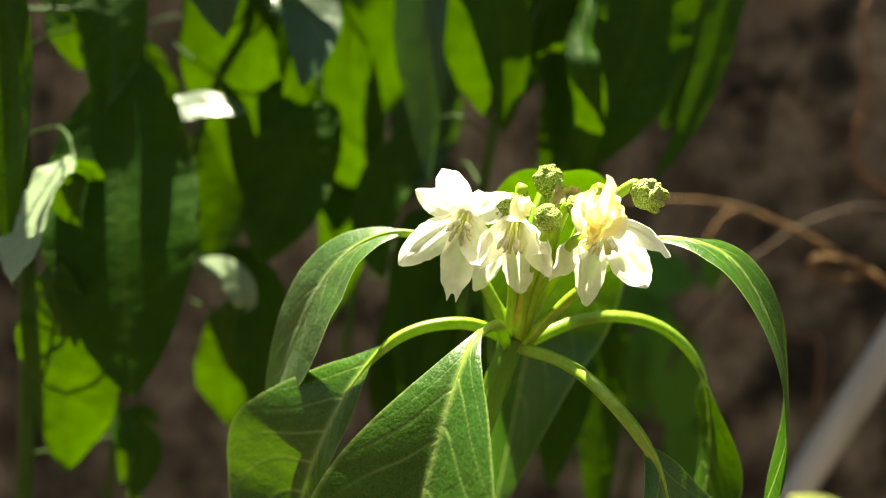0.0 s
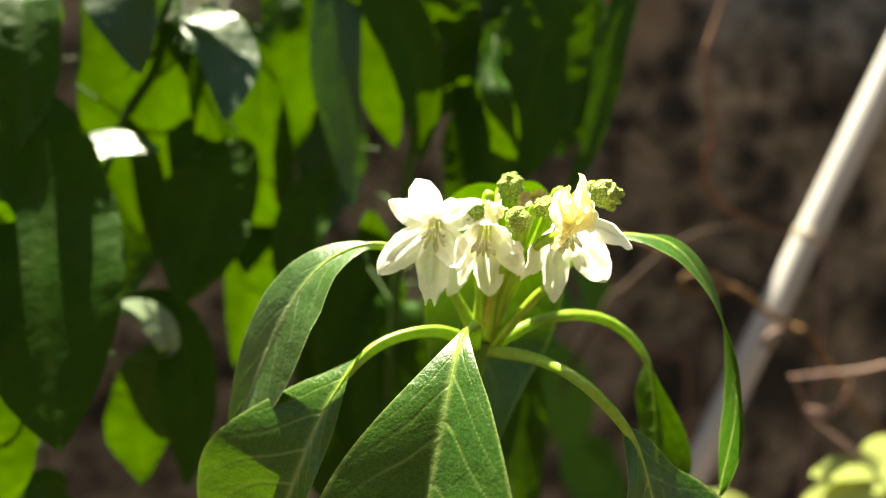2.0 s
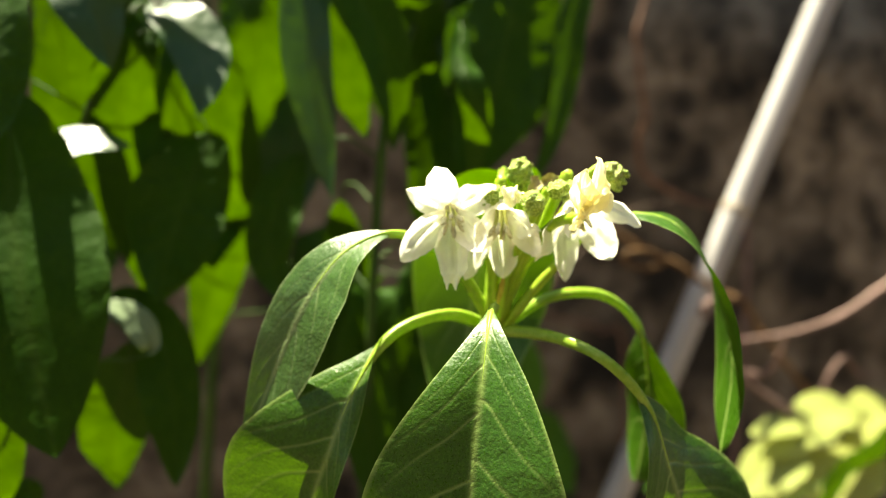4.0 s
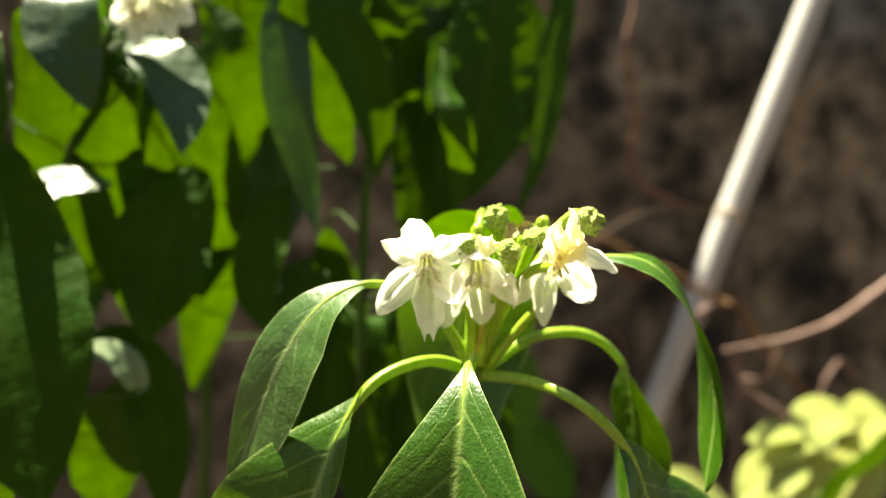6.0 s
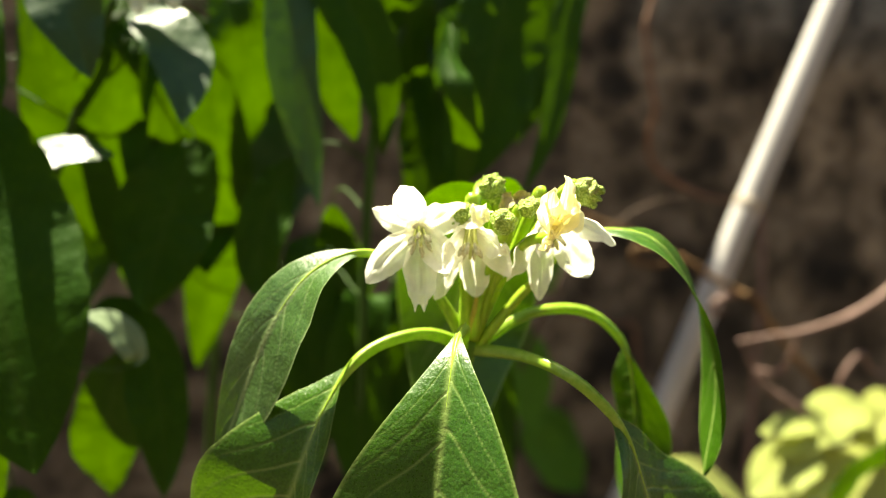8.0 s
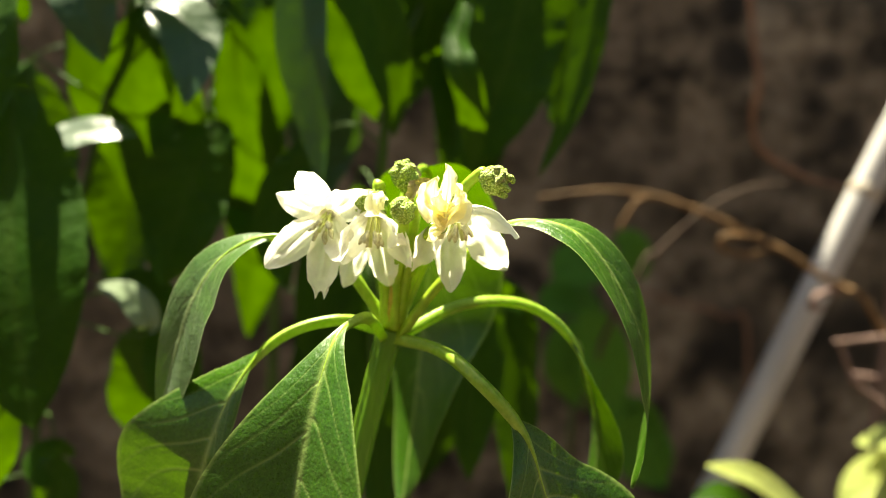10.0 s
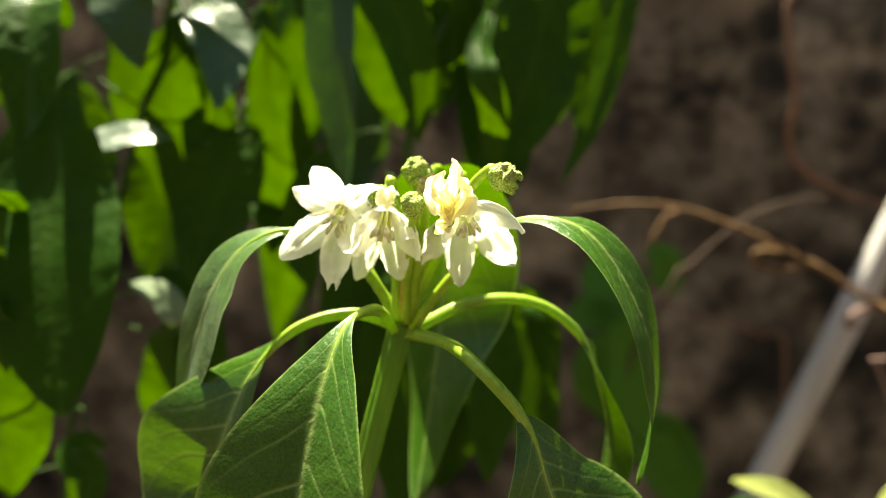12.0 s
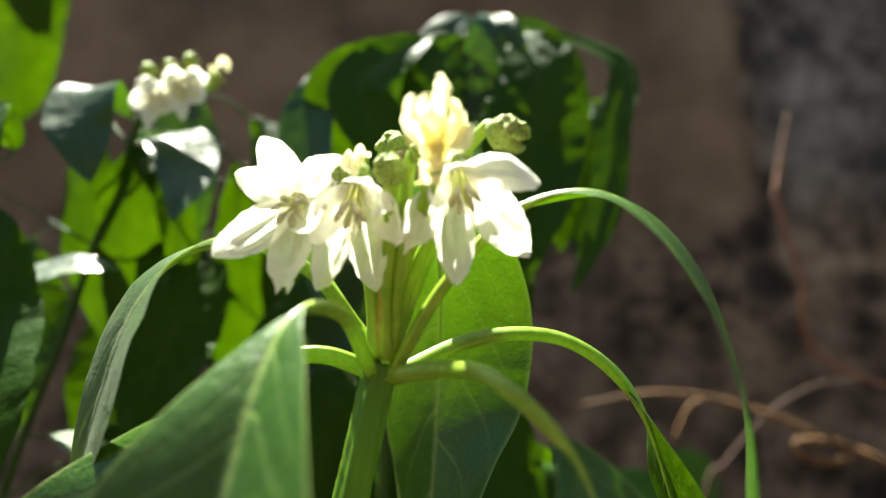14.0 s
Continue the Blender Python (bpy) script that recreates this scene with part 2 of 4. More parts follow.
    tone = mix_rgb(nodes, links, 0.45, tone, ramp(nodes, links, grit, [(0.3, (0.55, 0.55, 0.55)), (0.7, (1.25, 1.25, 1.25))]), "MULTIPLY")
    links.new(tone, p.inputs["Base Color"])
    bump(nodes, links, p, grit, 0.8, 0.003)
    return m


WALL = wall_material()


# ---- builders ----
def mesh_object(name, bm, mat, parent=None, label=""):
    me = bpy.data.meshes.new(name)
    bmesh.ops.recalc_face_normals(bm, faces=bm.faces[:])
    bm.to_mesh(me)
    bm.free()
    for poly in me.polygons:
        poly.use_smooth = True
    me.materials.append(mat)
    ob = new(name, me)
    if parent is not None:
        ob.parent = parent
    if label:
        tagged(ob, label)
    return ob


def part(name, bm, mat, parent, label=""):
    return mesh_object(name, bm, mat, parent, label)


def thing(name, label, category, group="", kind=""):
    return tagged(new(name), label, category, group, kind)


def spline(pts, n):
    """n points on a smooth curve through pts, and the unit tangents."""
    c = np.array(pts, float)
    c = np.vstack([2 * c[0] - c[1], c, 2 * c[-1] - c[-2]])
    u = np.linspace(0, len(c) - 3, n)
    i = np.minimum(u.astype(int), len(c) - 4)
    f = (u - i)[:, None]
    p, q, r, s = c[i], c[i + 1], c[i + 2], c[i + 3]
    m = 0.5 * (2 * q + (r - p) * f + (2 * p - 5 * q + 4 * r - s) * f ** 2 + (3 * q - p - 3 * r + s) * f ** 3)
    t = np.gradient(m, axis=0)
    length = np.linalg.norm(t, axis=1) + 1e-12
    run = np.cumsum(length)
    return m, t / length[:, None], (run - run[0]) / (run[-1] - run[0])


def tube(pts, radii, n=24, around=10, bm=None, ridge=0.0, ribs=5, rough=0.0, seed=0):
    """A tapered tube with closed ends along a smooth curve; ridge: depth of lengthwise ribs; rough: knobbly skin."""
    bm = bm or bmesh.new()
    m, t, s = spline(pts, n)
    rr = np.interp(s, np.linspace(0, 1, len(radii)), radii)
    ref = Vector((0.31, 0.87, 0.38))
    rings = []
    for k in range(n):
        d = Vector(t[k])
        a = ref - d * ref.dot(d)
        if a.length < 1e-3:
            a = Vector((1, 0, 0)) - d * d.x
        a.normalize()
        ref = a
        b = d.cross(a)
        ring = []
        for j in range(around):
            w = 2 * math.pi * j / around
            r = rr[k] * (1 + ridge * math.cos(ribs * w))
            q = Vector(m[k]) + (a * math.cos(w) + b * math.sin(w)) * r
            if rough:
                q += (a * math.cos(w) + b * math.sin(w)) * rough * rr[k] * noise.noise(q * 900 + Vector((seed, 0, 0)))
            ring.append(bm.verts.new(q))
        rings.append(ring)
    for k in range(n - 1):
        for j in range(around):
            bm.faces.new((rings[k][j], rings[k][(j + 1) % around], rings[k + 1][(j + 1) % around], rings[k + 1][j]))
    bm.faces.new(rings[0][::-1])
    bm.faces.new(rings[-1])
    return bm


def blade(pts, width, start=0.0, turn=(0.0,), face=None, fold=0.2, nu=30, nv=10, wave=0.06, curl=0.0, veins=5, seed=0, shape=(0.75, 0.85), crease=0.0003, twin=0.0, head=None, rag=0.0, hook=0.0, halves=(1.0, 1.0), pleat=0.0):
    """A leaf or petal along a curve. turn: twist in radians along it; face: where its upper side looks; fold: how far the halves rise."""
    m, t, s = spline(pts, max(60, nu * 2))
    rng = random.Random(seed)
    phase = [rng.uniform(0, 6.3) for _ in range(4)]
    if face is None:
        h = np.array((*head, 0.0)) if head else m[-1] - m[0]
        h[2] = 0
        side0 = np.cross(h / np.linalg.norm(h), (0, 0, 1))
        side = side0 - (t @ side0)[:, None] * t
    else:
        side = np.cross(t, np.array(face, float))
    side /= np.linalg.norm(side, axis=1)[:, None] + 1e-9
    up = np.cross(side, t)
    ang = np.interp(s, np.linspace(start, 1, len(turn)), turn)[:, None]
    sd = side * np.cos(ang) + up * np.sin(ang)
    nr = np.cross(sd, t)
    length = float(np.linalg.norm(np.diff(m, axis=0), axis=1).sum()) * (1 - start)
    a, b = shape
    peak = (a / (a + b)) ** a * (b / (a + b)) ** b
    thin = 0.0003 if nu > 60 else 0.0009
    bm = bmesh.new()
    layer = bm.verts.layers.float.new("vein")
    grid = []
    for i in range(nu + 1):
        q = i / nu
        at = start + (1 - start) * q
        c = [np.array([np.interp(at, s, arr[:, k]) for k in range(3)]) for arr in (m, sd, nr)]
        w = width * max((q ** a) * ((1 - q) ** b) / peak, 0.5 * min(1, 2 * q) if twin else 0.012)
        row = []
        for j in range(nv + 1):
            v = 2 * j / nv - 1
            av = abs(v)
            ww = w * halves[v > 0] * (1 + wave * 0.5 * math.sin(9 * q + phase[0] + (2 if v > 0 else 0)))
            bent = fold if not isinstance(fold, tuple) else fold[v > 0]
            lift = math.sin(bent) * av * ww + curl * av * av * ww
            lift += wave * width * av * av * math.sin(11 * q + phase[1 if v > 0 else 2])
            mark = math.exp(-(v * ww / (0.00075 - 0.0004 * q)) ** 2) if veins else 0.0
            near = 0.0
            for k in range(veins):
                for sgn in (-1, 1):
                    if sgn * v <= 0:
                        continue
                    line = (k + 0.3 + (0.3 if sgn > 0 else 0) + 0.12 * math.sin(5 * k + seed)) / (veins + 0.6) * 0.84 + 0.30 * av ** 1.35 * (1 - 0.35 * k / veins) + 0.007 * math.sin(9 * av + 2 * k + sgn)
                    near = max(near, math.exp(-((q - line) * length / thin) ** 2) * (1 - av) ** 0.6)
            lift += crease * 1.2 * mark * (nu > 60)
            lift -= crease * near * min(1, ww / 0.004) - crease * 0.8 * math.sin(3.1 * av) * min(1, ww / 0.006)
            if pleat:
                lift += pleat * ww * (math.exp(-(v / 0.12) ** 2) - 0.6 * math.exp(-((av - 0.38) / 0.14) ** 2)) * math.sin(math.pi * min(1, q * 1.15))
            tip = 0.0
            if twin:
                tip = twin * max(0, (q - 0.7) / 0.3) ** 2 * (math.exp(-((av - 0.55) / 0.22) ** 2) - 0.9)
            p = c[0] + c[1] * (v * ww * math.cos(bent)) + c[2] * lift
            if tip:
                p = p + (m[-1] - m[-2]) / np.linalg.norm(m[-1] - m[-2]) * tip
            if rag:
                k = Vector(p) * 320 + Vector((seed, 0, 0))
                p = p + c[2] * (rag * width * noise.noise(k) * (0.25 + av)) + c[1] * (rag * width * 0.5 * noise.noise(k * 2.3) * av * (1 if v > 0 else -1))
                p = p + c[2] * rag * 0.05 * width * math.sin(v * 17 + 3 * noise.noise(k * 0.5))
            if hook:
                p = p + c[2] * (hook * width * max(0, q - 0.82) * 5.5)
            vert = bm.verts.new(p)
            rim = (0.9 * max(0, (av - 0.95) / 0.05) if nu > 60 else 0.4 * max(0, (av - 0.9) / 0.1)) if veins else 0.0
            vert[layer] = min(1.0, 0.75 * mark + 0.85 * near + rim) * (1.0 if nu > 60 else 0.35)
            row.append(vert)
        grid.append(row)
    for i in range(nu):
        for j in range(nv):
            bm.faces.new((grid[i][j], grid[i][j + 1], grid[i + 1][j + 1], grid[i + 1][j]))
    return bm


def leaf_on(plant, pts, width, start, turn=(0.0,), face=None, fold=0.2, stalk=0.0016, mat=None, fine=False, seed=0, label="", wave=0.06, stalk_mat=None, shape=(0.75, 0.85), head=None, rag=0.0, halves=(1.0, 1.0)):
    bm = blade(pts, width, start, turn, face, fold, 240 if fine else 44, 64 if fine else 16, wave, 0.0, 5 if fine else 4, seed, shape, 0.00016 if fine else 0.0001, head=head, rag=rag, halves=halves)
    ob = part("leaf", bm, mat or LEAF, plant, label)
    m, t, s = spline(pts, 60)
    last = min(0.93, start + 0.30)
    keep = [tuple(p) for p, k in zip(m, s) if k < last][::2]
    radii = [stalk * float(np.interp(k, [0, start, start + 0.12, last], [1.0, 0.8, 0.26, 0.05])) for k in np.linspace(0, last, 24)]
    part("petiole", tube(keep, radii, 60 if fine else 16, 10 if fine else 6, ridge=0.2 if fine else 0, ribs=4), stalk_mat or STALK, ob)
    return ob


# ---- ground and wall ----
def ground():
    bm = bmesh.new()
    n = 60
    rows = []
    for i in range(n + 1):
        row = []
        for j in range(n + 1):
            x, y = [(2 * k / n - 1) for k in (i, j)]
            x, y = 300 * x * abs(x) ** 3 + x, 300 * y * abs(y) ** 3 + y
            near = max(0, 1 - math.hypot(x, y) / 3)
            row.append(bm.verts.new((x, y, near * 0.02 * noise.noise((x * 7, y * 7, 0)))))
        rows.append(row)
    for i in range(n):
        for j in range(n):
            bm.faces.new((rows[i][j], rows[i + 1][j], rows[i + 1][j + 1], rows[i][j + 1]))
    tagged(mesh_object("ground", bm, SOIL), "dark bare garden soil at the foot of a wall", "ground", "", "structure")


def garden_wall(name, front, back, top, label):
    bm = bmesh.new()
    nx, nz = 150, 60
    x0, x1 = -1.8, 2.2
    rows = []
    for i in range(nx + 1):
        row = []
        for j in range(nz + 1):
            x, z = x0 + (x1 - x0) * i / nx, -0.05 + (top + 0.05) * j / nz
            d = 0.006 * noise.noise((x * 9, z * 9, 3)) + 0.003 * noise.noise((x * 40, z * 40, 7))
            row.append(bm.verts.new((x, front + d, z)))
        rows.append(row)
    for i in range(nx):
        for j in range(nz):
            bm.faces.new((rows[i][j], rows[i + 1][j], rows[i + 1][j + 1], rows[i][j + 1]))
    rear = [[bm.verts.new((x, back, z)) for z in (-0.05, top)] for x in (x0, x1)]
    bm.faces.new((rear[0][0], rear[0][1], rear[1][1], rear[1][0]))
    bm.faces.new([r[nz] for r in rows] + [rear[1][1], rear[0][1]])
    bm.faces.new([r[0] for r in rows][::-1] + [rear[0][0], rear[1][0]])
    bm.faces.new(rows[0] + [rear[0][1], rear[0][0]])
    bm.faces.new(rows[nx][::-1] + [rear[1][0], rear[1][1]])
    tagged(mesh_object(name, bm, WALL), label, "wall", "", "structure")


ground()
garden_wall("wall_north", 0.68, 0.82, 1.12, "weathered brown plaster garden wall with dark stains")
# added wall behind the camera, out of view, to cut low sky light
garden_wall("wall_south", -1.30, -1.44, 1.9, "added plaster wall, unseen, that blocks the low sky")


# ---- the flowering pepper plant in front ----
NODE = (0.0173, 0.1523, 0.5721)
pepper = thing("pepper_plant", "flowering pepper plant with white blossoms and drooping green leaves", "plant", "pepper plants")
part("stem", tube([(-0.030, 0.160, -0.01), (-0.024, 0.157, 0.25), (-0.0065, 0.154, 0.45), (0.0094, 0.152, 0.535), (0.0143, 0.1522, 0.5590), (0.0173, 0.1523, 0.5735)], [0.0050, 0.0044, 0.0036, 0.0026, 0.0022, 0.0026], 80, 28, ridge=0.11, ribs=6, rough=0.06), STEM, pepper, "ridged green stem")
leaf_on(pepper, [(0.0150, 0.1527, 0.5770), (0.0060, 0.1511, 0.5880), (-0.0060, 0.1497, 0.5929), (-0.0160, 0.1498, 0.5893), (-0.0228, 0.1512, 0.5805), (-0.0273, 0.1544, 0.5697), (-0.0314, 0.1584, 0.5564), (-0.0360, 0.1645, 0.5402), (-0.0405, 0.1714, 0.5202)], 0.0100, 0.245, (0.05, 0.45, 0.4, 0.2, -0.1, -0.3), None, 0.09, 0.0012, SHEEN_LEAF, fine=True, seed=65, label="long arching leaf with a grey-green waxy sheen", shape=(0.9, 2.0), head=(-0.0503, -0.0152), halves=(1.05, 0.78))
leaf_on(pepper, [(0.0182, 0.1546, 0.5714), (0.0070, 0.1524, 0.5750), (-0.0053, 0.1502, 0.5717), (-0.0138, 0.1459, 0.5624), (-0.0194, 0.1446, 0.5488), (-0.0229, 0.1469, 0.5339), (-0.0237, 0.1391, 0.5201)], 0.0200, 0.33, (0.12, 0.3, 0.55, 0.5), None, (-0.05, 0.45), 0.0015, fine=True, seed=66, label="broad drooping leaf, partly shaded", halves=(0.26, 0.95), shape=(1.25, 0.85))
leaf_on(pepper, [(0.0158, 0.1505, 0.5722), (0.0125, 0.1385, 0.5794), (0.0077, 0.1283, 0.5786), (0.0044, 0.1217, 0.5693), (0.0019, 0.1175, 0.5548), (0.0005, 0.1140, 0.5395), (0.0000, 0.1110, 0.5230)], 0.0192, 0.23, (-0.8, -0.52, -0.55, -0.5, -0.4), None, 0.27, 0.0012, fine=True, seed=70, label="broad pointed leaf with pale veins", wave=0.04, shape=(1.6, 0.8), head=(0.0022, -0.0495))
leaf_on(pepper, [(0.0174, 0.1528, 0.5713), (0.0270, 0.1420, 0.5721), (0.0339, 0.1306, 0.5698), (0.0426, 0.1270, 0.5605), (0.0476, 0.1253, 0.5478), (0.0545, 0.1270, 0.5330), (0.0610, 0.1310, 0.5180)], 0.0165, 0.42, (-0.3, -0.47, -0.78, -1.01, -1.3, -1.3), None, 0.02, 0.0014, fine=True, seed=71, label="dark drooping leaf with pale veins", shape=(1.25, 0.85), head=(0.0474, -0.0191))
leaf_on(pepper, [(0.0192, 0.1525, 0.5717), (0.0334, 0.1562, 0.5780), (0.0478, 0.1573, 0.5777), (0.0590, 0.1590, 0.5690), (0.0655, 0.1640, 0.5540), (0.0695, 0.1700, 0.5390), (0.0705, 0.1740, 0.5220)], 0.0135, 0.45, (-0.55, -0.52, -0.5, -0.5), None, 0.15, 0.0013, fine=True, seed=72, label="narrow leaf hanging from an arched petiole", shape=(1.0, 0.85), head=(0.0517, 0.0305))
leaf_on(pepper, [(0.0191, 0.1507, 0.5717), (0.0278, 0.1456, 0.5858), (0.0398, 0.1441, 0.5975), (0.0529, 0.1381, 0.5971), (0.0642, 0.1370, 0.5824), (0.0695, 0.1369, 0.5650), (0.0659, 0.1337, 0.5465)], 0.0118, 0.30, (0.13, -0.27, -0.17, -0.09, 0.01, 0.10), None, 0.02, 0.0011, fine=True, seed=82, shape=(1.2, 0.8), label="narrow leaf bent in a high sunlit arch", stalk_mat=PEDICEL)
leaf_on(pepper, [(0.0159, 0.1511, 0.5732), (0.0180, 0.1550, 0.5915), (0.0212, 0.1610, 0.6045), (0.0255, 0.1720, 0.6050), (0.0275, 0.1860, 0.5900), (0.0268, 0.1945, 0.5660), (0.0250, 0.1920, 0.5420), (0.0220, 0.1850, 0.5150)], 0.0200, 0.26, (0.2, 0.0, -0.5, -0.75, -0.87, -0.92), None, 0.10, 0.0013, fine=True, seed=75, label="large hanging leaf, sun glowing through it", shape=(0.7, 0.9))


def cup(base, axis, rings, seed=0, around=30):
    """An open bowl round an axis, from rings of (height, radius), with five shallow lobes."""
    bm = bmesh.new()
    e = axis.orthogonal().normalized()
    f = axis.cross(e)
    rows = []
    for k, (h, r) in enumerate(rings):
        row = []
        for j in range(around):
            w = 2 * math.pi * j / around
            lobe = 1 + 0.05 * k * math.cos(5 * w + seed)
            row.append(bm.verts.new(base + axis * (h * lobe) + (e * math.cos(w) + f * math.sin(w)) * r * lobe))
        rows.append(row)
    for k in range(len(rows) - 1):
        for j in range(around):
            bm.faces.new((rows[k][j], rows[k][(j + 1) % around], rows[k + 1][(j + 1) % around], rows[k + 1][j]))
    return bm


def flower(plant, centre, base, tips, widths, root, label, bend=(0, 0, 0), stamens=6, mat=None, seed=0, calyx=True, down=0.0006):
    """A nodding star blossom: petals from base out to the tips, anthers at centre, a calyx behind and a pedicel down to root."""
    c, b = Vector(centre), Vector(base)
    axis = (c - b).normalized()
    ob = part("flower", tube([b - axis * 0.0015, b - axis * 0.0002, b + axis * 0.001], [0.0016, 0.0022, 0.0016], 8, 14), mat or PETAL, plant, label)
    for k, (tip, w) in enumerate(zip(tips, widths)):
        tip = Vector(tip)
        out = tip - b
        out = (out - axis * out.dot(axis)).normalized()
        foot = b + axis * (0.0004 + 0.00025 * (k % 2)) + out * 0.0004
        span = (tip - foot).length
        mid = foot.lerp(tip, 0.5) + axis * (-0.07 * span) + out * 0.05 * span
        bm = blade([tuple(foot), tuple(foot.lerp(mid, 0.5) + out * 0.0003), tuple(mid), tuple(foot.lerp(tip, 0.8) - axis * 0.04 * span), tuple(tip)], w, 0.0, (0.0,), tuple(axis * 0.8 + Vector((0, -0.3, 0.1))), 0.14, 40, 26, 0.06, 0.26, 0, seed * 10 + k, (0.68, 0.55 if k == 3 else 0.70), 0.0001, 0.0018 if k == 3 else 0.0, rag=0.16, hook=0.4 * (-1) ** k, pleat=0.16)
        part("petal", bm, mat or PETAL, ob)
    part("corolla_cup", cup(b, axis, [(-0.0002, 0.0010), (0.0004, 0.0020), (0.0012, 0.0027), (0.0021, 0.0031)], seed), mat or PETAL, ob)
    side = axis.orthogonal().normalized()
    fall = Vector((0, 0, -1))
    for k in range(stamens):
        w = 2 * math.pi * k / stamens + seed
        d = side * math.cos(w) + axis.cross(side) * math.sin(w)
        start, end = b + axis * 0.0008 + d * 0.0008, b.lerp(c, 0.72) + d * 0.0015 + fall * down
        lie = (axis * 0.75 + d * 0.45 + fall * 0.35).normalized()
        part("filament", tube([tuple(start), tuple(start.lerp(end, 0.5) + axis * 0.0003), tuple(end)], [0.00028, 0.00024, 0.0002], 8, 7), FILAMENT, ob)
        part("anther", tube([tuple(end - lie * 0.0006), tuple(end + lie * 0.0002), tuple(end + lie * 0.0013), tuple(end + lie * 0.0021)], [0.0003, 0.00054, 0.00056, 0.00026], 14, 10, rough=0.5, ridge=0.18, ribs=2, seed=k), ANTHER, ob)
    part("pistil", tube([tuple(b), tuple(c + axis * 0.0012)], [0.0004, 0.00035], 6, 6), FILAMENT, ob)
    if calyx:
        part("calyx", tube([tuple(b - axis * 0.0042), tuple(b - axis * 0.003), tuple(b - axis * 0.0012), tuple(b + axis * 0.0002)], [0.0011, 0.0020, 0.0024, 0.0021], 12, 14, rough=0.18, ridge=0.06, ribs=5), BUD, ob)
    if root:
        end = b - axis * 0.004
        r = Vector(root)
        knee = r.lerp(end, 0.6) + Vector(bend)
        part("pedicel", tube([tuple(r), tuple(r.lerp(knee, 0.5)), tuple(knee), tuple(end - axis * 0.001), tuple(end)], [0.0013, 0.0011, 0.0010, 0.0011, 0.0012], 24, 12, ridge=0.1, ribs=4), PEDICEL, ob)
    return ob


flower(pepper, (0.0034, 0.1404, 0.5964), (0.0045, 0.1462, 0.5985),
       [(-0.0011, 0.1416, 0.6079), (-0.0053, 0.1433, 0.6022), (-0.0076, 0.1414, 0.5882), (0.0033, 0.1387, 0.5834), (0.0085, 0.1350, 0.5905), (0.0113, 0.1395, 0.6034)],
       [0.0032, 0.0029, 0.0034, 0.0033, 0.0033, 0.0037], (0.0160, 0.1515, 0.5745), "open white star blossom with grey-green anthers", (-0.004, 0.004, 0.002), seed=1)
flower(pepper, (0.0131, 0.1389, 0.5944), (0.0138, 0.1415, 0.6000),
       [(0.0077, 0.1454, 0.5841), (0.0166, 0.1449, 0.5839), (0.0216, 0.1375, 0.5900), (0.0190, 0.1345, 0.5945), (0.0070, 0.1390, 0.5900)],
       [0.0029, 0.0033, 0.0031, 0.0032, 0.0029], (0.0170, 0.1505, 0.5745), "nodding white blossom", (0.0, 0.002, 0.002), seed=2)
flower(pepper, (0.0302, 0.1368, 0.5965), (0.0290, 0.1395, 0.6018),
       [(0.0412, 0.1319, 0.5979), (0.0397, 0.1404, 0.5885), (0.0287, 0.1422, 0.5843), (0.0210, 0.1382, 0.5890), (0.0240, 0.1330, 0.5945)],
       [0.0031, 0.0038, 0.0033, 0.0032, 0.0029], (0.0185, 0.1512, 0.5745), "white blossom with spread petals", (0.002, 0.003, 0.002), seed=3)
def bud(plant, a, b, r, root, via=(), label="knobbly green bud", tail=True, seed=0):
    """A small rough bud from a to b, on a pedicel from root by way of the points of via."""
    a, b = Vector(a), Vector(b)
    ob = part("bud", tube([tuple(a), tuple(a.lerp(b, 0.2)), tuple(a.lerp(b, 0.5)), tuple(a.lerp(b, 0.85)), tuple(b)], [r * 0.45, r * 0.85, r, r * 0.95, r * 0.5], 34, 30, rough=0.34, ridge=0.05, ribs=5, seed=seed), BUD, plant, label)
    part("pedicel", tube([tuple(root), *via, tuple(a), tuple(a.lerp(b, 0.15))], [0.0013, 0.0011, 0.001, 0.0011, 0.0010], 30, 10), PEDICEL, ob)
    d = (b - a).normalized()
    e = d.orthogonal().normalized()
    for k in range(0 if tail else 5):
        w = e * math.cos(1.2566 * k) + d.cross(e) * math.sin(1.2566 * k)
        tip = b + w * r * 0.7 + d * r * 0.12
        part("sepal", tube([tuple(b - d * r * 0.4 + w * r * 0.6), tuple(tip), tuple(tip + d * r * 0.2 - w * r * 0.2)], [r * 0.34, r * 0.30, r * 0.14], 8, 7, rough=0.4, seed=k + seed), BUD, ob)
    if tail:
        edge = a.lerp(b, 0.75) + e * r * 0.9
        part("dry_corolla", blade([tuple(edge), tuple(edge + e * r * 0.35 - d * r * 0.5), tuple(edge + e * r * 0.2 - d * r * 1.3)], r * 0.34, 0, (0, 0.8), tuple(e), 0.9, 16, 10, 0.3, 0.5, 0, seed, rag=0.6), BROWN, ob, "shrivelled brown corolla")
    return ob


R0 = Vector(NODE)
bud(pepper, (0.0201, 0.1447, 0.6035), (0.0186, 0.1456, 0.6096), 0.0026, R0 + Vector((0.001, -0.001, 0.002)), [(0.0188, 0.1490, 0.585), (0.0198, 0.1462, 0.596)], seed=1)
bud(pepper, (0.0192, 0.1372, 0.5985), (0.0186, 0.1362, 0.6032), 0.0024, R0 + Vector((0.001, -0.002, 0.002)), [(0.0182, 0.1470, 0.584), (0.0190, 0.1415, 0.593)], seed=2)
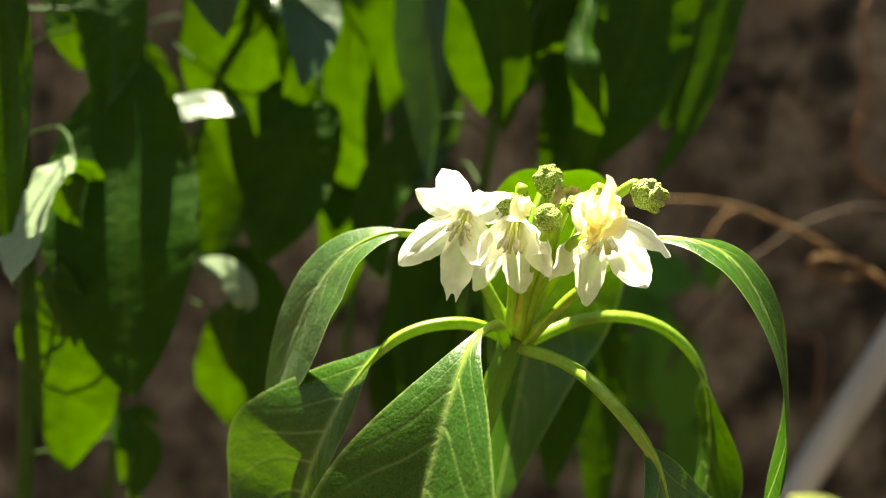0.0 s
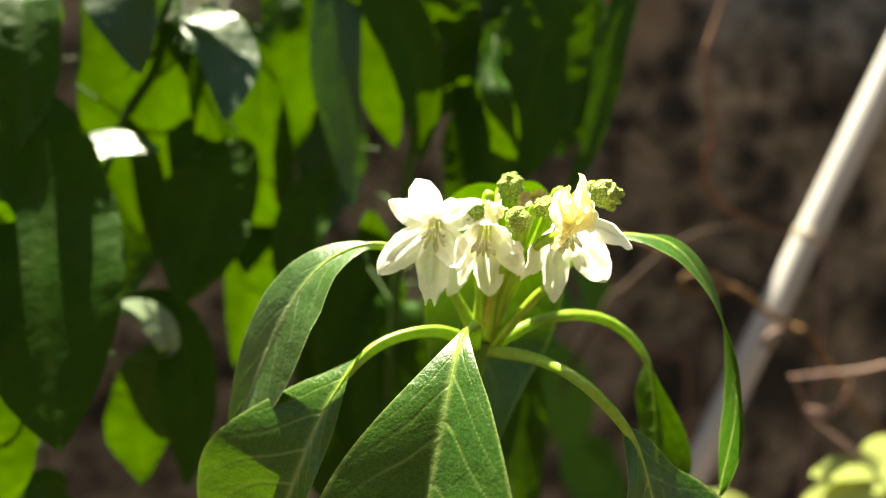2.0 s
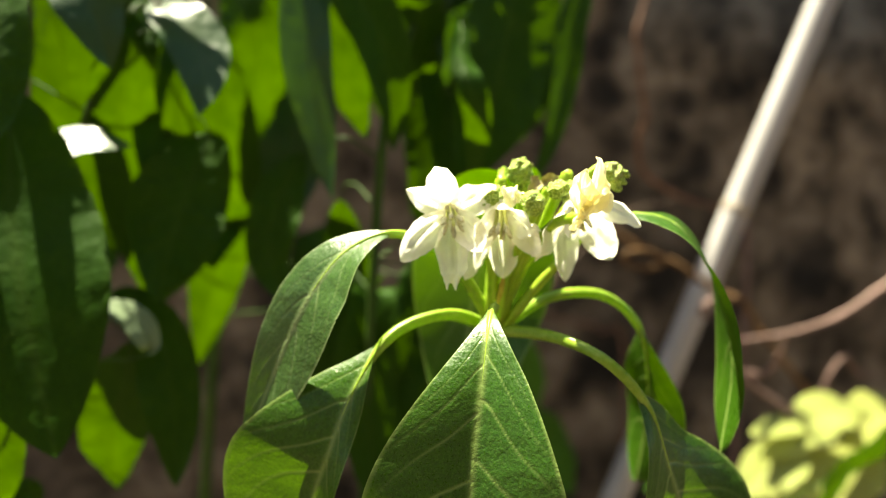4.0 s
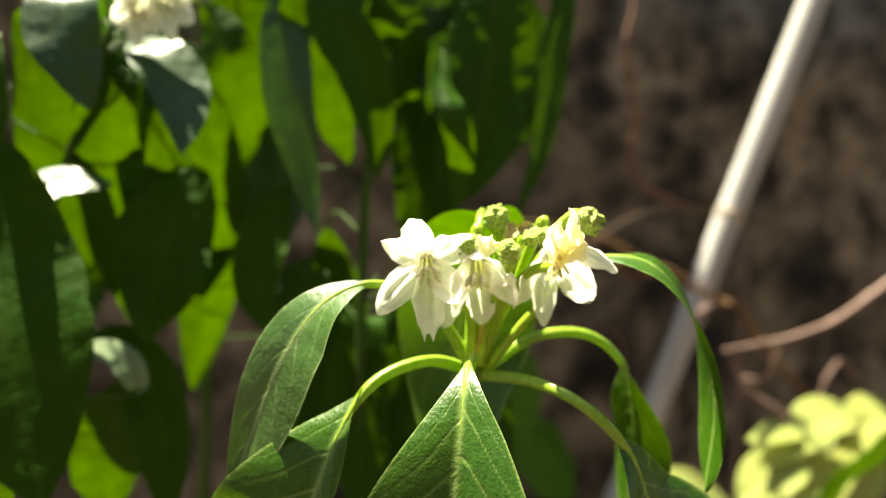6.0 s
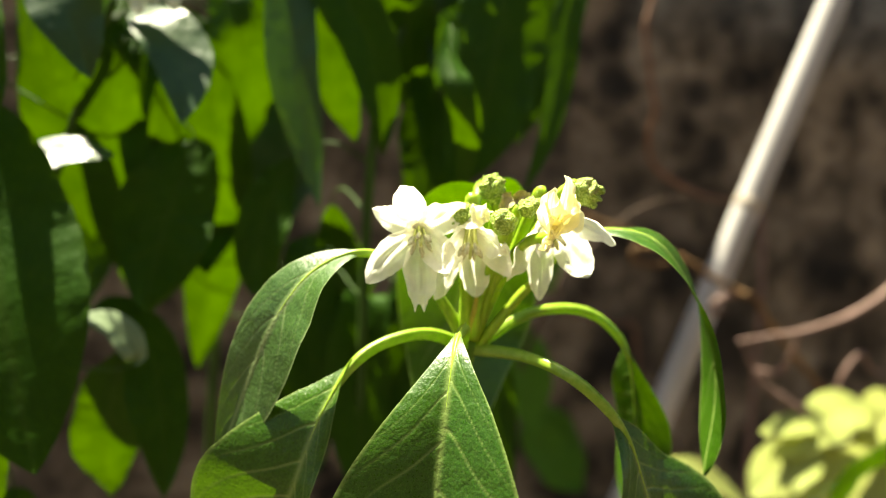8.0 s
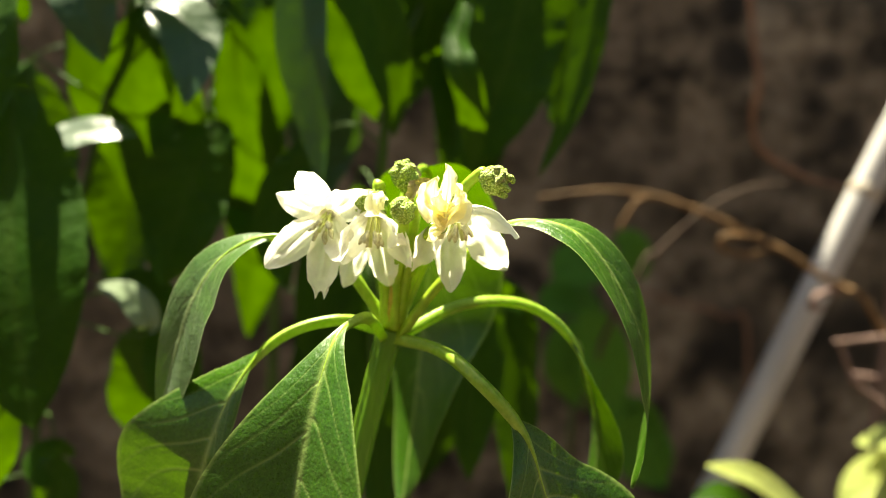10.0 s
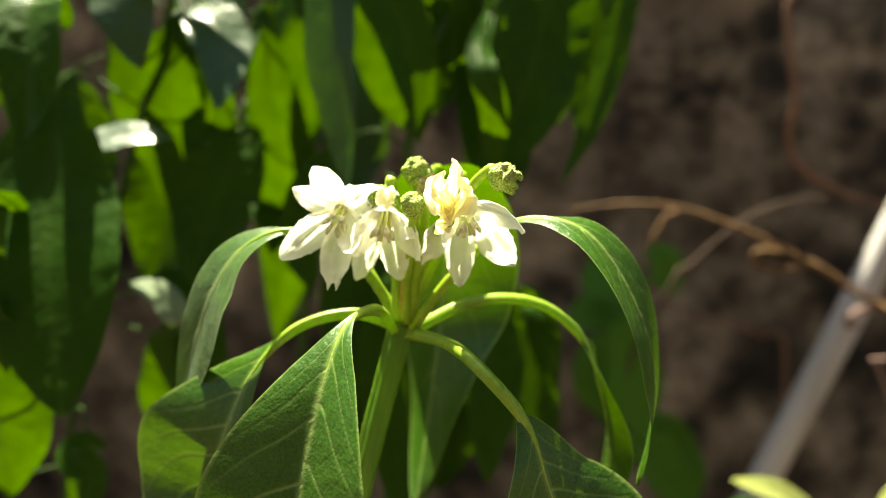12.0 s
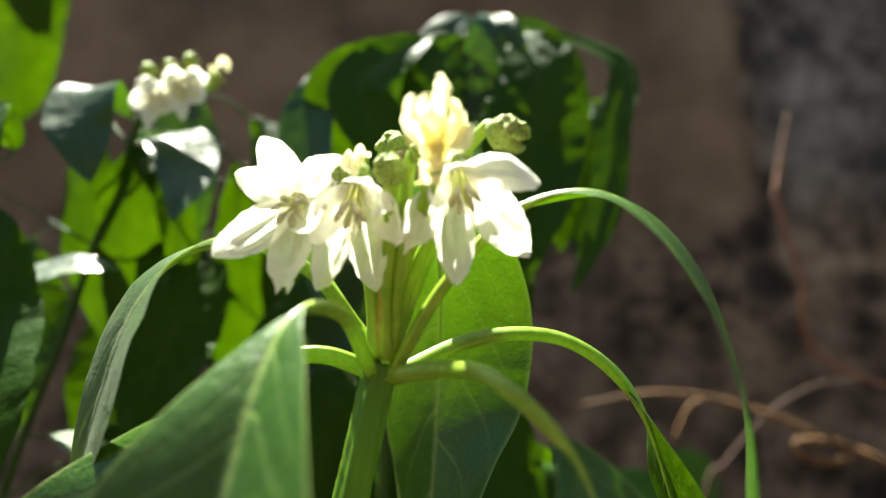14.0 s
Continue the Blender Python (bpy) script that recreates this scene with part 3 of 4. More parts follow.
bud(pepper, (0.0222, 0.1380, 0.6030), (0.0256, 0.1352, 0.6045), 0.0018, R0 + Vector((0.002, -0.001, 0.002)), [(0.0200, 0.1470, 0.585), (0.0212, 0.1410, 0.597)], seed=3)
bud(pepper, (0.0122, 0.1440, 0.5990), (0.0120, 0.1415, 0.6035), 0.0025, R0 + Vector((-0.001, -0.001, 0.002)), [(0.0158, 0.1500, 0.584), (0.0134, 0.1485, 0.594)], seed=4)
bud(pepper, (0.0336, 0.1385, 0.6083), (0.0385, 0.1374, 0.6060), 0.0026, R0 + Vector((0.002, 0.0, 0.002)), [(0.0215, 0.1480, 0.585), (0.0275, 0.1425, 0.597), (0.0303, 0.1402, 0.6045)], "hooked green bud with curled sepals", False, seed=5)


def wilted_blossom(plant, base, tips, root):
    b = Vector(base)
    ob = part("wilted_flower", tube([tuple(b + Vector((0, 0.0015, -0.002))), tuple(b), tuple(b + Vector((0, -0.002, 0.0025)))], [0.0006, 0.0009, 0.0010], 10, 14, rough=0.15), WILTED, plant, "wilted cream-yellow blossom, crumpled and upright")
    for k, (tip, w) in enumerate(tips):
        tip = Vector(tip)
        mid = b.lerp(tip, 0.5) + Vector((0.0008 * (-1) ** k, -0.0006, 0.0003))
        part("petal", blade([tuple(b), tuple(b.lerp(mid, 0.6)), tuple(mid), tuple(tip)], w, 0, (0.4 * (-1) ** k, 0.0, 0.9 * (-1) ** (k + 1)), (0.3 * (k - 2), -1, 0.2), 0.55, 44, 26, 0.30, 0.5, 0, 300 + k, (0.5, 0.55), 0.0004, rag=0.5, pleat=0.3), WILTED, ob)
    part("pedicel", tube([root, (0.0205, 0.1470, 0.586), (0.0240, 0.1390, 0.596), tuple(b)], [0.0013, 0.0011, 0.001, 0.0012], 24, 10), PEDICEL, ob)


wilted_blossom(pepper, (0.0258, 0.1292, 0.5990), [((0.0260, 0.1246, 0.6106), 0.0021), ((0.0224, 0.1240, 0.6074), 0.0017), ((0.0284, 0.1262, 0.6062), 0.0018), ((0.0242, 0.1252, 0.6082), 0.0022), ((0.0276, 0.1256, 0.6074), 0.0020), ((0.0232, 0.1290, 0.5965), 0.0014)], tuple(R0 + Vector((0.002, -0.001, 0.002))))
# a withered orange stalk among the green ones
part("dry_stalk", tube([tuple(R0 + Vector((0.0, -0.002, 0.003))), (0.0180, 0.1455, 0.588), (0.0186, 0.1420, 0.597)], [0.0009, 0.0008, 0.0006], 18, 8, rough=0.3), AMBER, pepper, "withered orange pedicel")
# shrivelled corollas left between the buds
for base, mid, tip, w, mat, label in (
        ((0.0130, 0.1385, 0.6037), (0.0131, 0.1370, 0.6020), (0.0144, 0.1365, 0.5999), 0.0014, WILTED, "crumpled cream remnant of a petal"),
        ((0.0157, 0.1375, 0.6035), (0.0147, 0.1365, 0.6025), (0.0156, 0.1360, 0.6010), 0.0012, WILTED, "crumpled cream remnant of a petal"),
        ((0.0208, 0.1430, 0.6060), (0.0211, 0.1425, 0.6042), (0.0206, 0.1420, 0.6023), 0.0016, BROWN, "shrivelled pinkish-brown corolla"),
        ((0.0221, 0.1400, 0.6047), (0.0234, 0.1390, 0.6058), (0.0248, 0.1380, 0.6052), 0.0015, BROWN, "shrivelled pinkish-brown corolla")):
    part("dry_corolla", blade([base, mid, tip], w, 0, (0.3, -0.6), (0.2, -1, 0.3), 0.5, 22, 12, 0.3, 0.4, 0, 700 + round(base[0] * 9000), (0.3, 0.4), 0.0003, rag=0.4), mat, pepper, label)


# ---- plants behind ----
LEFTPLANT = [
    ("pepper", 0.0180, (0,1,0.35), [(-0.1395, 0.3314, 0.7394), (-0.1415, 0.3224, 0.7459), (-0.1400, 0.3154, 0.7444), (-0.1420, 0.3234, 0.7200), (-0.1480, 0.3357, 0.6800)]),
    ("pepper", 0.0225, (0,-1,0.61), [(-0.0985, 0.2400, 0.6230), (-0.0950, 0.2280, 0.5920), (-0.0895, 0.2150, 0.5662), (-0.0800, 0.2010, 0.5290)]),
    ("greyish", 0.0090, (-.45,-.75,.45), [(-0.1030, 0.2120, 0.5940), (-0.1020, 0.2000, 0.5880), (-0.0990, 0.1850, 0.5800), (-0.0950, 0.1680, 0.5680)]),
    ("pepper", 0.0150, (0,1,0.35), [(-0.1060, 0.2100, 0.5640), (-0.1050, 0.2080, 0.5550), (-0.1045, 0.2120, 0.5355), (-0.1100, 0.2280, 0.4900)]),
    ("pepper", 0.0050, (0,1,0.35), [(-0.1013, 0.2275, 0.5827), (-0.1033, 0.2185, 0.5892), (-0.1043, 0.2115, 0.5877), (-0.1076, 0.2203, 0.5627)]),
    ("pepper", 0.0058, (0,-1,0.35), [(-0.1087, 0.2115, 0.6347), (-0.1107, 0.2025, 0.6412), (-0.1117, 0.1955, 0.6397), (-0.1075, 0.1900, 0.6116), (-0.1041, 0.1818, 0.5727)]),
    ("pepper", 0.0111, (0,-1,0.35), [(-0.0985, 0.2494, 0.6418), (-0.1005, 0.2404, 0.6483), (-0.1015, 0.2334, 0.6468), (-0.0980, 0.2245, 0.6274), (-0.0979, 0.2198, 0.6045)]),
    ("pepper", 0.0060, (0,-1,0.35), [(-0.0978, 0.2685, 0.4888), (-0.0998, 0.2595, 0.4953), (-0.1008, 0.2525, 0.4938), (-0.0934, 0.2504, 0.4870), (-0.0966, 0.2463, 0.4694)]),
]
BLOSSOM_PLANT = [
    ("teal", 0.0106, (-0.1, -0.6, 0.8), [(-0.0710, 0.2660, 0.6590), (-0.0770, 0.2520, 0.6640), (-0.0780, 0.2450, 0.6520), (-0.0740, 0.2420, 0.6400), (-0.0710, 0.2410, 0.6300)]),
    ("teal", 0.0097, (-0.1, -0.6, 0.8), [(-0.0600, 0.2720, 0.6560), (-0.0540, 0.2580, 0.6500), (-0.0470, 0.2500, 0.6390), (-0.0450, 0.2430, 0.6280), (-0.0460, 0.2390, 0.6180)]),
    ("pepper", 0.0119, (0, 1, 0.35), [(-0.0620, 0.2720, 0.6520), (-0.0660, 0.2620, 0.6400), (-0.0710, 0.2680, 0.6220), (-0.0690, 0.2840, 0.5910), (-0.0650, 0.3000, 0.5500)]),
    ("pepper", 0.0082, (0, -1, 0.35), [(-0.0580, 0.2830, 0.6500), (-0.0600, 0.2790, 0.6330), (-0.0610, 0.2730, 0.6130), (-0.0600, 0.2670, 0.5890)]),
    ("pepper", 0.0056, (0, 1, 0.35), [(-0.0520, 0.2620, 0.6400), (-0.0530, 0.2680, 0.6200), (-0.0530, 0.2740, 0.6020), (-0.0590, 0.2840, 0.5730)]),
    ("pepper", 0.0156, (0, -1, 0.35), [(-0.0440, 0.2720, 0.6150), (-0.0475, 0.2670, 0.6020), (-0.0530, 0.2620, 0.5860), (-0.0590, 0.2540, 0.5580)]),
    ("pepper", 0.0141, (0, 1, 0.35), [(-0.0410, 0.2800, 0.6490), (-0.0390, 0.2850, 0.6270), (-0.0370, 0.3000, 0.5980), (-0.0400, 0.3250, 0.5620), (-0.0470, 0.3500, 0.5110)]),
    ("pepper", 0.0124, (0, 1, 0.35), [(-0.0400, 0.3000, 0.6730), (-0.0300, 0.2950, 0.6550), (-0.0270, 0.3000, 0.6380), (-0.0300, 0.3100, 0.6170), (-0.0330, 0.3150, 0.6020)]),
    ("pepper", 0.0128, (0, 1, 0.35), [(-0.0960, 0.2850, 0.6650), (-0.0925, 0.2860, 0.6470), (-0.0895, 0.2920, 0.6240), (-0.0850, 0.3000, 0.6000), (-0.0820, 0.3080, 0.5740)]),
    ("pepper", 0.0075, (0, 1, 0.35), [(-0.1480, 0.2850, 0.6440), (-0.1400, 0.2800, 0.6300), (-0.1360, 0.2850, 0.6150)]),
    ("pepper", 0.0125, (0, 1, 0.35), [(-0.0680, 0.2620, 0.5450), (-0.0720, 0.2700, 0.5220), (-0.0750, 0.2770, 0.5030), (-0.0750, 0.2850, 0.4830)]),
    ("pepper", 0.0097, (0, -1, 0.35), [(-0.0770, 0.2590, 0.5580), (-0.0670, 0.2580, 0.5570), (-0.0570, 0.2550, 0.5430), (-0.0540, 0.2490, 0.5220), (-0.0530, 0.2430, 0.5000)]),
    ("pepper", 0.0054, (0, 1, 0.35), [(-0.1020, 0.2650, 0.4980), (-0.1080, 0.2720, 0.4770), (-0.1110, 0.2850, 0.4430)]),
    ("greyish", 0.0054, (.08,-.58,.81), [(-0.0607, 0.2460, 0.5442), (-0.0664, 0.2440, 0.5563), (-0.0768, 0.2430, 0.5604)]),
    ("waxy", 0.0072, (.10,-.60,.80), [(-0.0990, 0.2560, 0.6045), (-0.0870, 0.2560, 0.6075), (-0.0750, 0.2560, 0.6090), (-0.0670, 0.2565, 0.6080)]),
]
CENTRE_LEAVES = [
    ("teal", 0.0087, (0, -1, 0.35), [(0.0213, 0.2765, 0.6933), (-0.0090, 0.2660, 0.6700), (-0.0130, 0.2580, 0.6410), (-0.0100, 0.2530, 0.6200), (-0.0050, 0.2450, 0.5930)]),
    ("pepper", 0.0110, (0, 1, 0.35), [(0.0240, 0.2747, 0.6928), (-0.0030, 0.2620, 0.6690), (0.0010, 0.2650, 0.6480), (0.0050, 0.2720, 0.6300), (0.0130, 0.2800, 0.6140)]),
    ("pepper", 0.0104, (0, -1, 0.35), [(0.0267, 0.2737, 0.6933), (0.0030, 0.2600, 0.6700), (0.0120, 0.2580, 0.6480), (0.0170, 0.2580, 0.6260), (0.0180, 0.2590, 0.6100)]),
    ("pepper", 0.0105, (0, 1, 0.35), [(0.0375, 0.2760, 0.6942), (0.0270, 0.2650, 0.6720), (0.0290, 0.2700, 0.6510), (0.0300, 0.2800, 0.6280)]),
    ("pepper", 0.0180, (0, -1, 0.35), [(0.0528, 0.2765, 0.6960), (0.0610, 0.2660, 0.6760), (0.0580, 0.2610, 0.6470), (0.0510, 0.2580, 0.6220), (0.0420, 0.2560, 0.5980)]),
    ("pepper", 0.0106, (0, -1, 0.35), [(0.0456, 0.2854, 0.6960), (0.0450, 0.2860, 0.6760), (0.0400, 0.2760, 0.6380), (0.0380, 0.2650, 0.5980)]),
    ("pepper", 0.0051, (0, 1, 0.35), [(0.0410, 0.2620, 0.6580), (0.0370, 0.2450, 0.6430), (0.0380, 0.2380, 0.6330), (0.0420, 0.2400, 0.6220), (0.0440, 0.2460, 0.6080), (0.0440, 0.2550, 0.5960)]),
    ("pepper", 0.0058, (0, -1, 0.35), [(0.0663, 0.2796, 0.6991), (0.0910, 0.2730, 0.6830), (0.0860, 0.2660, 0.6580), (0.0830, 0.2620, 0.6410), (0.0760, 0.2550, 0.6180), (0.0670, 0.2500, 0.5990)]),
    ("pepper", 0.0092, (0, -1, 0.35), [(-0.0100, 0.2780, 0.6080), (-0.0200, 0.2730, 0.5910), (-0.0230, 0.2680, 0.5730), (-0.0180, 0.2630, 0.5550)]),
    ("pepper", 0.0112, (0, 1, 0.35), [(0.0050, 0.2900, 0.5910), (0.0100, 0.3000, 0.5610), (0.0170, 0.3200, 0.5070)]),
    ("pepper", 0.0154, (0, -1, 0.35), [(-0.0050, 0.3060, 0.5670), (-0.0020, 0.2970, 0.5340), (0.0040, 0.2890, 0.5060)]),
    ("pepper", 0.0109, (0, -1, 0.35), [(0.0330, 0.2770, 0.5710), (0.0290, 0.2680, 0.5380), (0.0180, 0.2600, 0.5050)]),
    ("pepper", 0.0121, (0,-1,0.35), [(0.0441, 0.2730, 0.5705), (0.0421, 0.2640, 0.5770), (0.0411, 0.2570, 0.5755), (0.0462, 0.2499, 0.5413), (0.0468, 0.2395, 0.4942)]),
    ("pepper", 0.0119, (0,-1,0.35), [(0.0171, 0.2833, 0.5514), (0.0151, 0.2743, 0.5579), (0.0141, 0.2673, 0.5564), (0.0112, 0.2606, 0.5244), (0.0173, 0.2491, 0.4736)]),
    ("pepper", 0.0104, (0,-1,0.35), [(-0.0024, 0.2917, 0.5680), (-0.0044, 0.2827, 0.5745), (-0.0054, 0.2757, 0.5730), (-0.0063, 0.2698, 0.5445), (-0.0006, 0.2615, 0.5065)]),
    ("pepper", 0.0098, (0,-1,0.35), [(0.0641, 0.2929, 0.5424), (0.0621, 0.2839, 0.5489), (0.0611, 0.2769, 0.5474), (0.0654, 0.2698, 0.5142), (0.0700, 0.2597, 0.4692)]),
    ("pepper", 0.0120, (0,-1,0.35), [(0.0248, 0.2968, 0.5246), (0.0228, 0.2878, 0.5311), (0.0218, 0.2808, 0.5296), (0.0234, 0.2754, 0.5045), (0.0201, 0.2663, 0.4641)]),
    ("teal", 0.0120, (0, -1, 0.35), [(0.0440, 0.2840, 0.7050), (0.0330, 0.2790, 0.6980), (0.0250, 0.2780, 0.6700), (0.0230, 0.2790, 0.6350)]),
    ("teal", 0.0130, (0, -1, 0.35), [(0.0470, 0.2830, 0.7060), (0.0480, 0.2760, 0.6990), (0.0470, 0.2730, 0.6700), (0.0450, 0.2740, 0.6250)]),
    ("pepper", 0.0130, (0, -1, 0.35), [(0.0480, 0.2860, 0.7060), (0.0640, 0.2900, 0.6990), (0.0720, 0.2890, 0.6680), (0.0710, 0.2880, 0.6200)]),
    ("pepper", 0.0120, (0, -1, 0.35), [(0.0450, 0.2880, 0.7050), (0.0320, 0.2960, 0.6980), (0.0120, 0.2970, 0.6700), (0.0080, 0.2960, 0.6250)]),
]
WALL_PLANT = [
    ("pepper", 0.0184, (0, -1, 0.35), [(-0.0850, 0.3410, 0.6560), (-0.0820, 0.3330, 0.6250), (-0.0800, 0.3240, 0.5920)]),
    ("pepper", 0.0155, (0, -1, 0.35), [(-0.0550, 0.3450, 0.6670), (-0.0430, 0.3370, 0.6380), (-0.0420, 0.3280, 0.6030)]),
    ("pepper", 0.0174, (0, -1, 0.35), [(0.0670, 0.3230, 0.6870), (0.0610, 0.3130, 0.6480), (0.0550, 0.3010, 0.6060)]),
    ("pepper", 0.0141, (0, -1, 0.35), [(0.0280, 0.3140, 0.6820), (0.0250, 0.3050, 0.6500), (0.0240, 0.2980, 0.6210)]),
    ("pepper", 0.0128, (0, -1, 0.35), [(0.0900, 0.3160, 0.6870), (0.0890, 0.3070, 0.6540), (0.0800, 0.2970, 0.6160)]),
    ("pepper", 0.0169, (0, -1, 0.35), [(-0.0100, 0.3130, 0.5450), (-0.0060, 0.3040, 0.5140), (-0.0080, 0.2930, 0.4730)]),
    ("pepper", 0.0159, (0, -1, 0.35), [(0.0420, 0.2930, 0.5330), (0.0360, 0.2850, 0.5030), (0.0300, 0.2770, 0.4740)]),
    ("pepper", 0.0176, (0, -1, 0.35), [(-0.0480, 0.3350, 0.6430), (-0.0420, 0.3230, 0.6000), (-0.0420, 0.3120, 0.5600)]),
    ("pepper", 0.0110, (0, -1, 0.35), [(0.0540, 0.2930, 0.5530), (0.0660, 0.2890, 0.5380), (0.0720, 0.2810, 0.5080)]),
    ("teal", 0.0160, (0, -1, 0.35), [(-0.0700, 0.3250, 0.6950), (-0.0720, 0.3200, 0.6600), (-0.0690, 0.3180, 0.6200)]),
    ("pepper", 0.0160, (0, 1, 0.35), [(-0.0280, 0.3300, 0.6950), (-0.0230, 0.3330, 0.6600), (-0.0200, 0.3400, 0.6250)]),
    ("pepper", 0.0165, (0, -1, 0.35), [(-0.1300, 0.3300, 0.6350), (-0.1270, 0.3250, 0.6000), (-0.1290, 0.3200, 0.5550)]),
    ("pepper", 0.0160, (0, -1, 0.35), [(-0.0950, 0.3300, 0.6100), (-0.0930, 0.3260, 0.5750), (-0.0960, 0.3210, 0.5350)]),
    ("teal", 0.0150, (0, -1, 0.35), [(-0.0150, 0.3300, 0.6450), (-0.0110, 0.3250, 0.6150), (-0.0140, 0.3200, 0.5750)]),
    ("pepper", 0.0150, (0, -1, 0.35), [(0.0480, 0.3250, 0.6450), (0.0500, 0.3180, 0.6100), (0.0450, 0.3100, 0.5750)]),
]
SEEDLING = [
    ("young", 0.0084, (-.1,-.7,1), [(0.3434, 0.3950, 0.4417), (0.3157, 0.3920, 0.4452), (0.2870, 0.3900, 0.4417)]),
    ("young", 0.0081, (-.1,-.7,1), [(0.3438, 0.3900, 0.4384), (0.3199, 0.3880, 0.4349), (0.2906, 0.3860, 0.4272)]),
    ("young", 0.0178, (-.1,-.7,1), [(0.3337, 0.3880, 0.4305), (0.3083, 0.3860, 0.4223), (0.2782, 0.3840, 0.4038)]),
    ("young", 0.0172, (-.1,-.7,1), [(0.3753, 0.3950, 0.4496), (0.3467, 0.3920, 0.4503), (0.3179, 0.3880, 0.4320)]),
    ("young", 0.0207, (-.1,-.7,1), [(0.4257, 0.3950, 0.4353), (0.3917, 0.3920, 0.4465), (0.3614, 0.3880, 0.4278)]),
    ("young", 0.0139, (-.1,-.7,1), [(0.3590, 0.3850, 0.4234), (0.3273, 0.3840, 0.4135), (0.3062, 0.3830, 0.3934)]),
    ("young", 0.0205, (-.1,-.7,1), [(0.3971, 0.3900, 0.4236), (0.3682, 0.3880, 0.4074), (0.3414, 0.3860, 0.3798)]),
]
SPROUT = [
    ("pepper", 0.0139, (0,1,.5), [(0.3168, 0.2970, 0.4755), (0.2836, 0.2930, 0.4680), (0.2428, 0.2880, 0.4419)]),
    ("young", 0.0061, (0,-.8,1), [(0.2100, 0.3000, 0.4465), (0.1813, 0.2980, 0.4661), (0.1558, 0.2950, 0.4739)]),
    ("pepper", 0.0048, (0,-.8,1), [(0.1855, 0.2970, 0.4489), (0.1662, 0.2960, 0.4608), (0.1513, 0.2950, 0.4583)]),
]
WEED_LEAVES = [
    ("weed", 0.0194, (0,-.8,.7), [(0.1368, 0.5300, 0.5064), (0.1565, 0.5300, 0.5153), (0.1854, 0.5300, 0.5123)]),
    ("weed", 0.0166, (0,-.8,.7), [(0.1309, 0.5426, 0.4781), (0.1533, 0.5426, 0.4874), (0.1795, 0.5426, 0.4776)]),
    ("weed", 0.0244, (0,-1,.3), [(0.1611, 0.5048, 0.4806), (0.1513, 0.5048, 0.4559), (0.1646, 0.5048, 0.4149)]),
    ("weed", 0.0134, (0,-1,.3), [(0.1757, 0.5174, 0.5345), (0.1880, 0.5174, 0.5310), (0.1991, 0.5174, 0.5072)]),
    ("weed", 0.0178, (0,-1,.3), [(0.1899, 0.5300, 0.4145), (0.2134, 0.5300, 0.3886), (0.2363, 0.5300, 0.3532)]),
    ("weed", 0.0188, (0,-1,.2), [(0.1489, 0.4797, 0.4968), (0.1630, 0.4797, 0.4642), (0.1718, 0.4797, 0.4145)]),
    ("weed", 0.0178, (0,-1,.4), [(0.1738, 0.5048, 0.4135), (0.1931, 0.5048, 0.3900), (0.2255, 0.5048, 0.3554)]),
]


def plant_behind(label, stem, leaves, radius=0.0026, seed=0, name="pepper_plant", category="plant", group="pepper plants"):
    plant = thing(name, label, category, group)
    part("stem", tube(stem, [radius * 1.3, radius * 1.1, radius, radius * 0.8], 40, 10), DIM_STEM, plant)
    m, t, s = spline(stem, 60)
    for k, (kind, width, face, pts) in enumerate(leaves):
        base, ahead = Vector(pts[0]), Vector(pts[1]) - Vector(pts[0])
        reach = [(Vector(p) - base).length + max(0, p[2] - base.z) * 2 for p in m]
        joint = Vector(m[int(np.argmin(reach))])
        mid = base - ahead.normalized() * min(0.012, 0.3 * (base - joint).length)
        curve = [tuple(joint), tuple(joint.lerp(mid, 0.6) + Vector((0, 0, 0.002))), *pts]
        mm, tt, ss = spline(curve, 80)
        start = float(ss[np.argmin(np.linalg.norm(mm - np.array(pts[0]), axis=1))])
        wavy = face[2] < 0.6
        use = {"pepper": REAR_LEAF, "waxy": WAXY_LEAF, "teal": SKY_TINT_LEAF, "greyish": PALE_LEAF, "young": YOUNG, "weed": WEED}[kind]
        leaf_on(plant, curve, width, min(start, 0.7), (0.0,), face, 0.16 if wavy else 0.10, 0.0005, use, seed=seed * 40 + k, wave=0.13 if wavy else 0.05, rag=0.07 if wavy else 0.03, stalk_mat=DIM_STEM)
    return plant


plant_behind("pepper plant with broad hanging leaves", [(-0.15, 0.25, -0.01), (-0.145, 0.248, 0.3), (-0.13, 0.240, 0.52), (-0.138, 0.236, 0.70), (-0.145, 0.240, 0.79)], LEFTPLANT, seed=1)
topped = plant_behind("pepper plant with a blossom cluster at its top", [(-0.14, 0.30, -0.01), (-0.135, 0.298, 0.3), (-0.118, 0.290, 0.5), (-0.088, 0.276, 0.60), (-0.0653, 0.2603, 0.6603)], BLOSSOM_PLANT, seed=2, radius=0.0015)
plant_behind("pepper plant close to the wall", [(-0.05, 0.41, -0.01), (-0.048, 0.405, 0.3), (-0.04, 0.385, 0.52), (-0.03, 0.350, 0.66)], WALL_PLANT, seed=3)
plant_behind("tall pepper plant with glossy drooping leaves", [(0.010, 0.270, -0.01), (0.0115, 0.262, 0.4), (0.0142, 0.2620, 0.6032), (0.0260, 0.2700, 0.655), (0.0460, 0.2850, 0.705)], CENTRE_LEAVES, seed=4, radius=0.0019)
plant_behind("pale yellow-green seedling in full sun", [(0.40, 0.42, -0.01), (0.40, 0.415, 0.2), (0.40, 0.405, 0.34), (0.39, 0.39, 0.44)], SEEDLING, seed=5, name="seedling", group="seedlings", radius=0.003)
